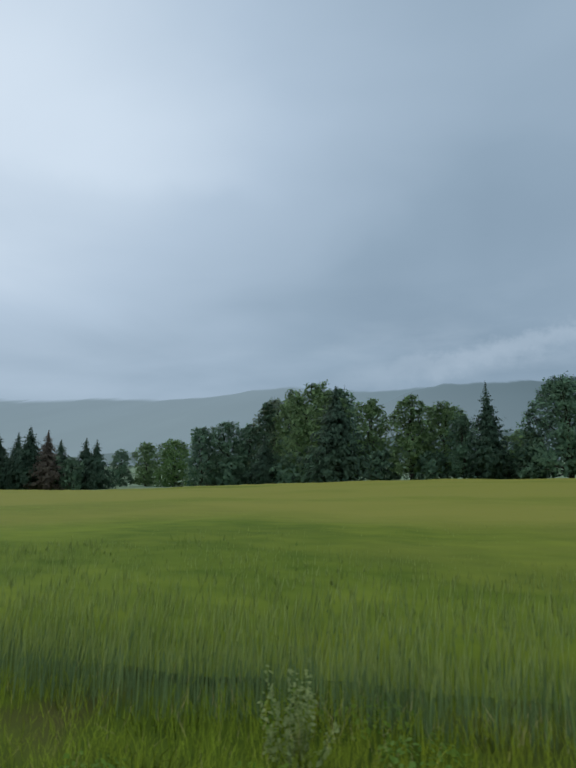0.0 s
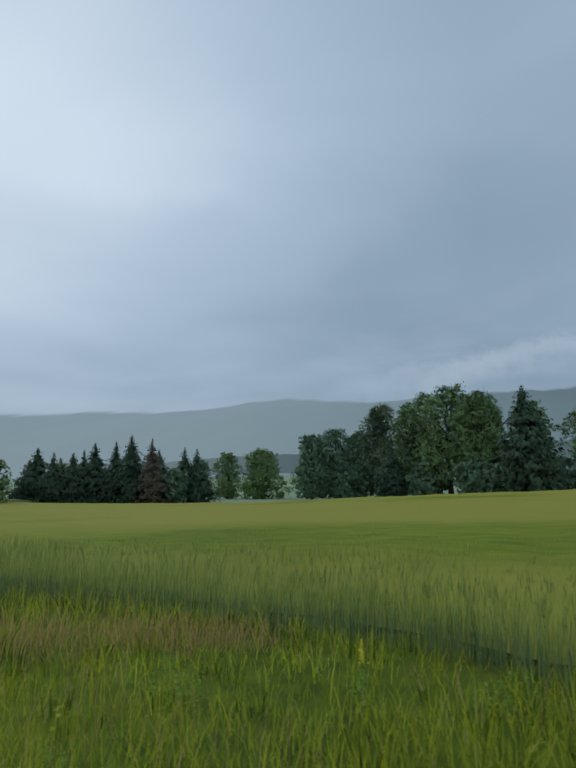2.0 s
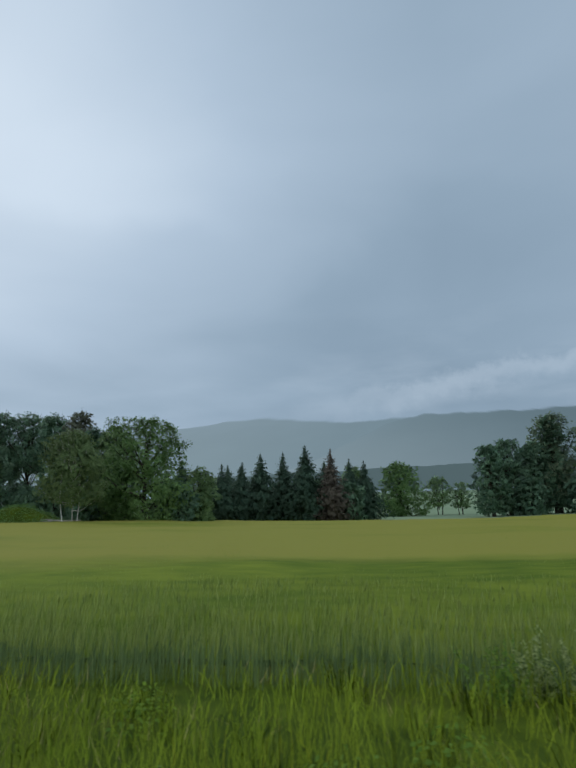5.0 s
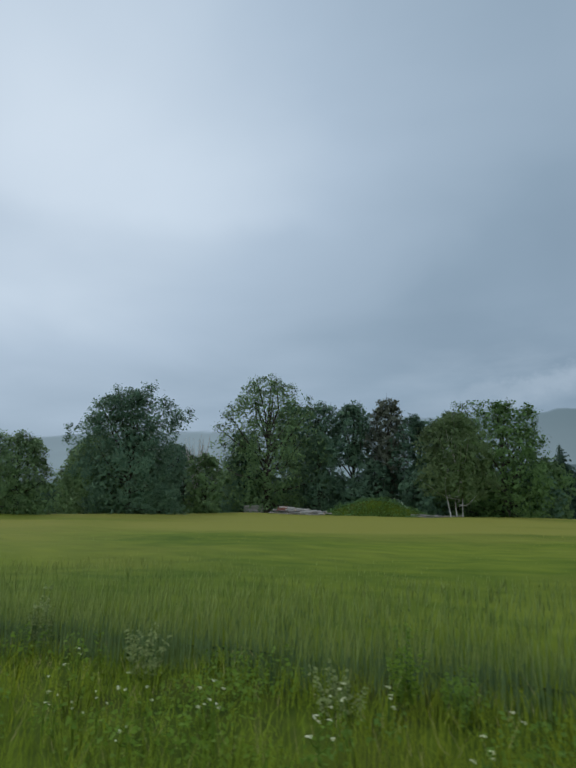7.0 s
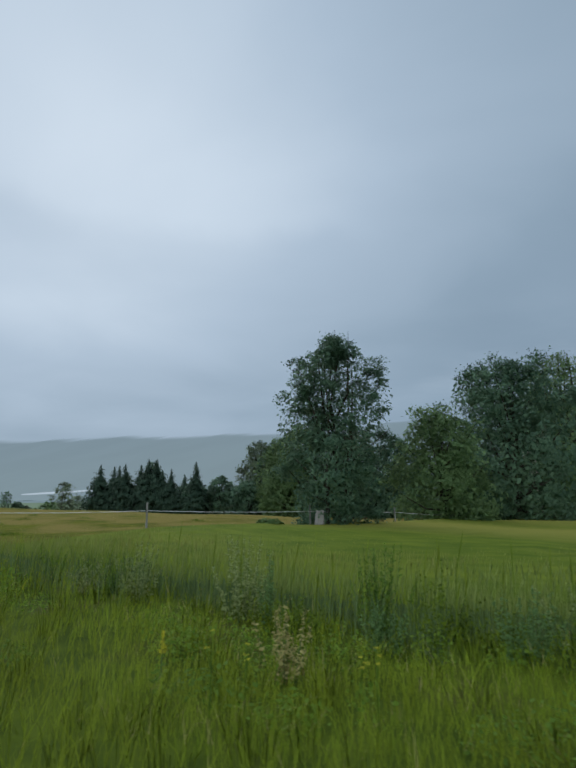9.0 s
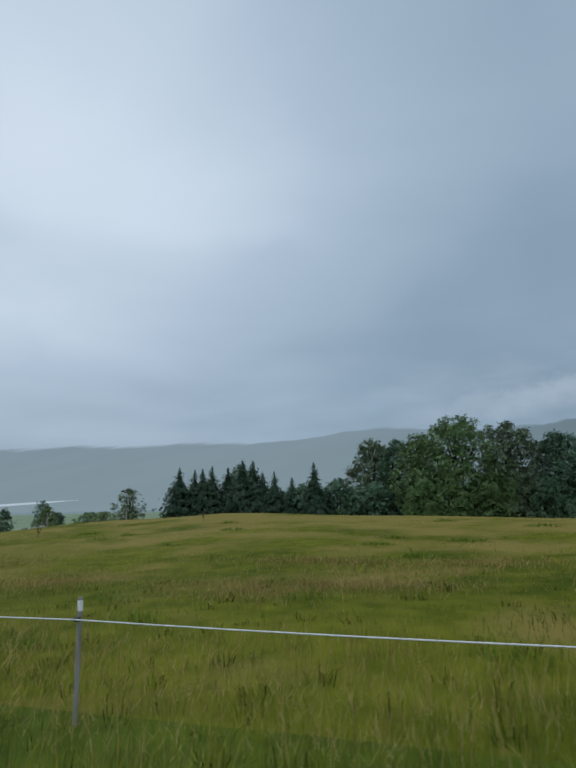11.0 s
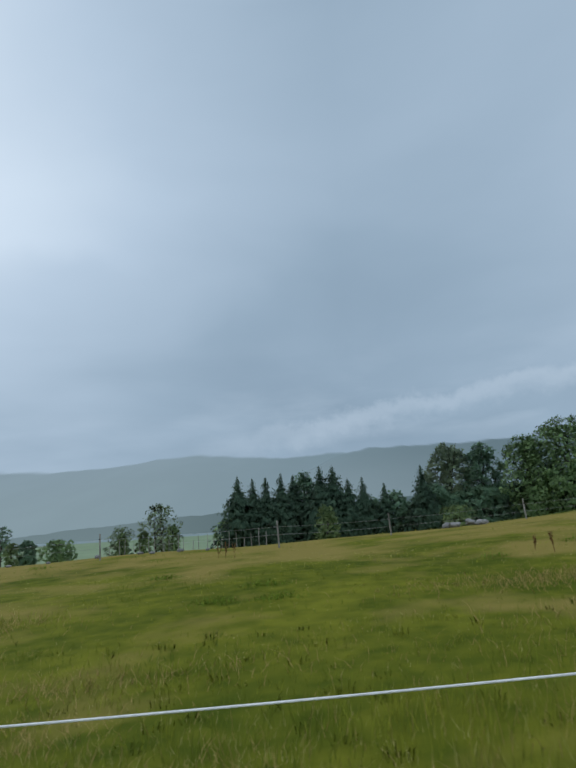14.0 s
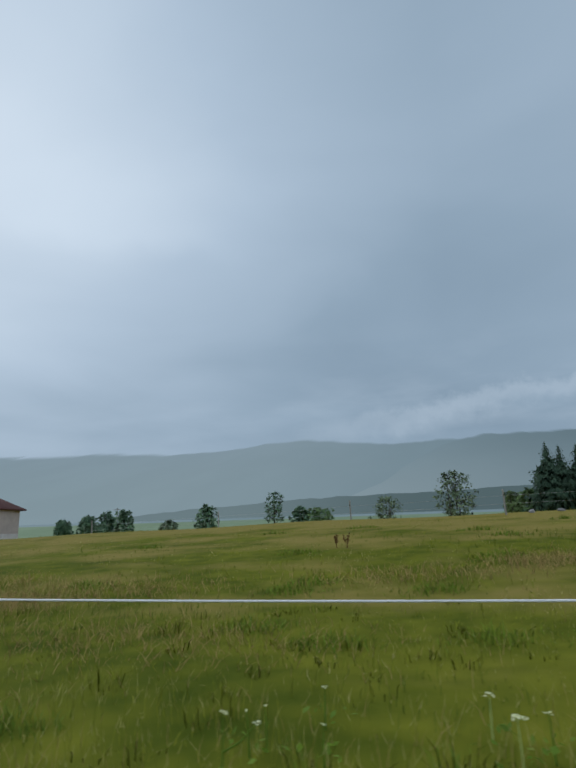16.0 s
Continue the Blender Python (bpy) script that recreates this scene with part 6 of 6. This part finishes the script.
def tall_herb(x, y, height, width, seed, leaf="herb", leafy=46):
    """A tall grey green herb: several upright stems set with small leaves to the tip."""
    rng = np.random.default_rng(seed)
    thing = empty("tall_herb", pose(x, y, ground_at(x, y)), "tall leafy green herb with upright stems at the barley's edge", "weed", "tall herbs of the verge")
    pieces, c, sizes = [], [], []
    for k in range(int(10 + width * 16)):
        end = np.array([rng.normal(0, width * 0.42), rng.normal(0, width * 0.3), height * (0.45 + 0.55 * rng.random() ** 1.2)])
        foot = end * (0.45, 0.45, 0)
        pieces.append(tube([tuple(foot), tuple((foot + end) / 2), tuple(end)], [0.006, 0.005, 0.002], 4))
        m = int(leafy * height)
        q = rng.uniform(0.12, 1.0, m)[:, None]
        c.append(foot + (end - foot) * q + rng.normal(0, 0.042, (m, 3)) * (1.05 - q) + rng.normal(0, 0.012, (m, 3)) * (1, 1, 1.6))
        sizes.append(0.021 + 0.016 * (1 - q))
    v, f = joined(pieces)
    tagged(mesh_object("stem", v, f, MAT["stem"], thing), kind="stuff")
    c = np.concatenate(c)
    v, f = leaf_quads(rng, c, np.tile((0.0, -0.4, 0.7), (len(c), 1)), np.concatenate(sizes), 0.7)
    v = facing(v)
    tagged(mesh_object("leaves", v, f, MAT[leaf], thing), kind="stuff")


for hx, hy, ht, hw, hs in ((-118.0, 6.4, 2.85, 0.5, 1), (-117.5, 6.3, 2.95, 0.42, 2), (-120.5, 6.6, 2.5, 0.3, 3), (-116.5, 6.1, 2.3, 0.7, 4), (-115.6, 6.0, 2.1, 0.6, 5), (-119.3, 6.5, 2.1, 0.5, 6),
                           (-133.9, 7.0, 2.2, 0.35, 7), (-121.8, 6.6, 2.0, 0.4, 8), (-125.0, 6.3, 1.95, 0.5, 9), (-131.5, 6.4, 1.9, 0.4, 10), (-149.0, 6.7, 2.4, 0.5, 11), (-153.5, 6.9, 2.5, 0.6, 12),
                           (-162.0, 7.8, 2.7, 0.6, 13), (-165.5, 7.9, 2.8, 0.5, 14), (-168.5, 8.0, 2.75, 0.6, 15), (-171.0, 8.0, 2.8, 0.6, 16), (-173.5, 8.1, 2.6, 0.5, 17), (0.8, 5.0, 1.95, 0.4, 19),
                           (-8.5, 5.0, 1.63, 0.35, 25), (-22.0, 4.8, 2.0, 0.5, 20), (-168.9, 5.5, 2.1, 0.4, 21), (-94.0, 7.2, 2.0, 0.5, 22), (-158.5, 7.1, 2.4, 0.5, 23), (-64.0, 9.2, 2.0, 0.5, 24)):
    tall_herb(hx, hy, max(0.5, ht + raised(hx, hy) - ground_at(hx, hy)), hw, 800 + hs, "dry" if hs == 21 else "herb" if hs % 3 else "weed")


rng_herb = np.random.default_rng(91)
for k in range(30):
    hx = float(rng_herb.choice([-104.0, -107.5, -111.0, -114.0, -127.0, -136.0, -143.0, -151.0, -156.0, -175.5, -178.0, -180.5, -85.0])) + rng_herb.normal(0, 1.3)
    hy = float(crop_near(hx)) - rng_herb.uniform(0.0, 0.9)
    tall_herb(hx, hy, rng_herb.uniform(0.55, 1.05), rng_herb.uniform(0.35, 0.7), 840 + k, "herb" if k % 3 else "weed")


# the dark belt of weeds before the field corner
rng_belt = np.random.default_rng(93)
for k in range(34):
    hx = -171.0 + 19.0 * (k + rng_belt.random()) / 34
    near_edge = float(crop_near(hx))
    hy = near_edge - rng_belt.uniform(-0.1, 1.3)
    slim = k % 3 == 0
    tall_herb(hx, hy, rng_belt.uniform(1.1, 1.5) if slim else rng_belt.uniform(0.6, 1.05), 0.36 if slim else rng_belt.uniform(0.5, 0.85), 880 + k, "tuft" if k % 4 else "leaf_fresh", 15 if slim else 46)
for hx, hy, ht in ((-156.5, 5.0, 1.95), (-156.9, 5.3, 2.2), (-157.3, 5.2, 2.3), (-157.8, 5.4, 2.15), (-155.9, 5.1, 2.1)):
    tall_herb(hx, hy, max(0.5, ht + raised(hx, hy) - ground_at(hx, hy)), 0.4, int(930 - hx * 3), "weed")


def dock(x, y, height, seed):
    rng = np.random.default_rng(seed)
    thing = empty("dock_plant", pose(x, y, ground_at(x, y)), "brown seeding dock standing in the pasture", "weed", "docks in the pasture")
    pieces, c = [], []
    for k in range(3):
        end = np.array([rng.normal(0, 0.09), rng.normal(0, 0.06), height * rng.uniform(0.75, 1)])
        pieces.append(tube([(0, 0, 0), tuple(end * 0.5), tuple(end)], [0.008, 0.006, 0.003], 4))
        q = rng.uniform(0.45, 1.0, 40)[:, None]
        c = end * q + rng.normal(0, 0.022, (40, 3))
        v, f = leaf_quads(rng, c, np.tile((0.0, -0.8, 0.4), (len(c), 1)), 0.024, 0.6)
        tagged(mesh_object("seed_head", v, f, MAT["dock"], thing), kind="stuff")
    v, f = joined(pieces)
    mesh_object("stalk", v, f, MAT["dock"], thing)


for k, (dx, dy, dh) in enumerate(((-244.22, 19.9, 0.72), (-244.52, 20.8, 0.50), (-256.2, 29.5, 0.80), (-256.7, 29.7, 0.88), (-257.1, 29.9, 0.70), (-288.0, 20.0, 0.50), (-288.35, 20.2, 0.46),
                                  (-236.4, 26.0, 0.6), (-226.0, 24.0, 0.6), (-219.5, 31.0, 0.7), (-266.0, 24.5, 0.55))):
    dock(dx, dy, dh, 700 + k)

# ---------------------------------------------------------------- house and pole


def build_house():
    x1, y0 = -326.9, 47.5
    x0, y1 = x1 - 11.0, y0 + 8.0
    g = ground_at(x1, y0) - 0.1
    eave = 4.5
    thing = empty("house", pose(0, 0, 0), "small plastered house with a dark red hipped roof", "house")
    t = 0.25
    for px, py, sx, sy in (((x0 + x1) / 2, y0 + t / 2, x1 - x0, t), ((x0 + x1) / 2, y1 - t / 2, x1 - x0, t),
                           (x0 + t / 2, (y0 + y1) / 2, t, y1 - y0 - 2 * t), (x1 - t / 2, (y0 + y1) / 2, t, y1 - y0 - 2 * t)):
        bm = bmesh.new()
        box(bm, px, py, (g + eave) / 2, sx, sy, eave - g)
        wall = part("wall", bm, MAT["plaster"], thing)
        bm = bmesh.new()
        box(bm, px, py, g + 0.45, sx + 0.03, sy + 0.03, 0.9)
        part("wall_base", bm, MAT["plaster_white"], wall, "worn white base of the wall")
    o, zr = 0.45, eave + 2.6
    mx0, mx1, my = x0 + 4.0, x1 - 4.0, (y0 + y1) / 2
    c = [(x0 - o, y0 - o, eave - 0.12), (x1 + o, y0 - o, eave - 0.12), (x1 + o, y1 + o, eave - 0.12), (x0 - o, y1 + o, eave - 0.12), (mx0, my, zr), (mx1, my, zr)]
    v = c + [(a, b, d - 0.14) for a, b, d in c]
    faces3, faces4 = [(1, 2, 5), (3, 0, 4), (8, 7, 11), (6, 9, 10)], [(0, 1, 5, 4), (2, 3, 4, 5), (7, 6, 10, 11), (9, 8, 11, 10), (0, 6, 7, 1), (1, 7, 8, 2), (2, 8, 9, 3), (3, 9, 6, 0)]
    roof = mesh_object("roof", v, [np.array(faces4), np.array(faces3)], MAT["tile"], thing)
    bm = bmesh.new()
    box(bm, (x0 + x1) / 2, y0 - o - 0.05, eave - 0.22, x1 - x0 + 2 * o, 0.1, 0.1)
    part("gutter", bm, MAT["plaster_white"], roof, "pale gutter")


build_house()


def utility_pole(x, y, h):
    thing = empty("utility_pole", pose(x, y, ground_at(x, y) - 0.1), "grey wooden power pole with a crossarm far beyond the pasture", "pole")
    bm = bmesh.new()
    cylinder(bm, (0, 0, 0), (0, 0, h), 0.16, 0.11, 8)
    pole = part("pole", bm, MAT["post"], thing)
    bm = bmesh.new()
    box(bm, 0, -0.16, h - 0.5, 2.2, 0.12, 0.14)
    part("crossarm", bm, MAT["post"], pole)


utility_pole(-368.0, 150.0, 9.0)
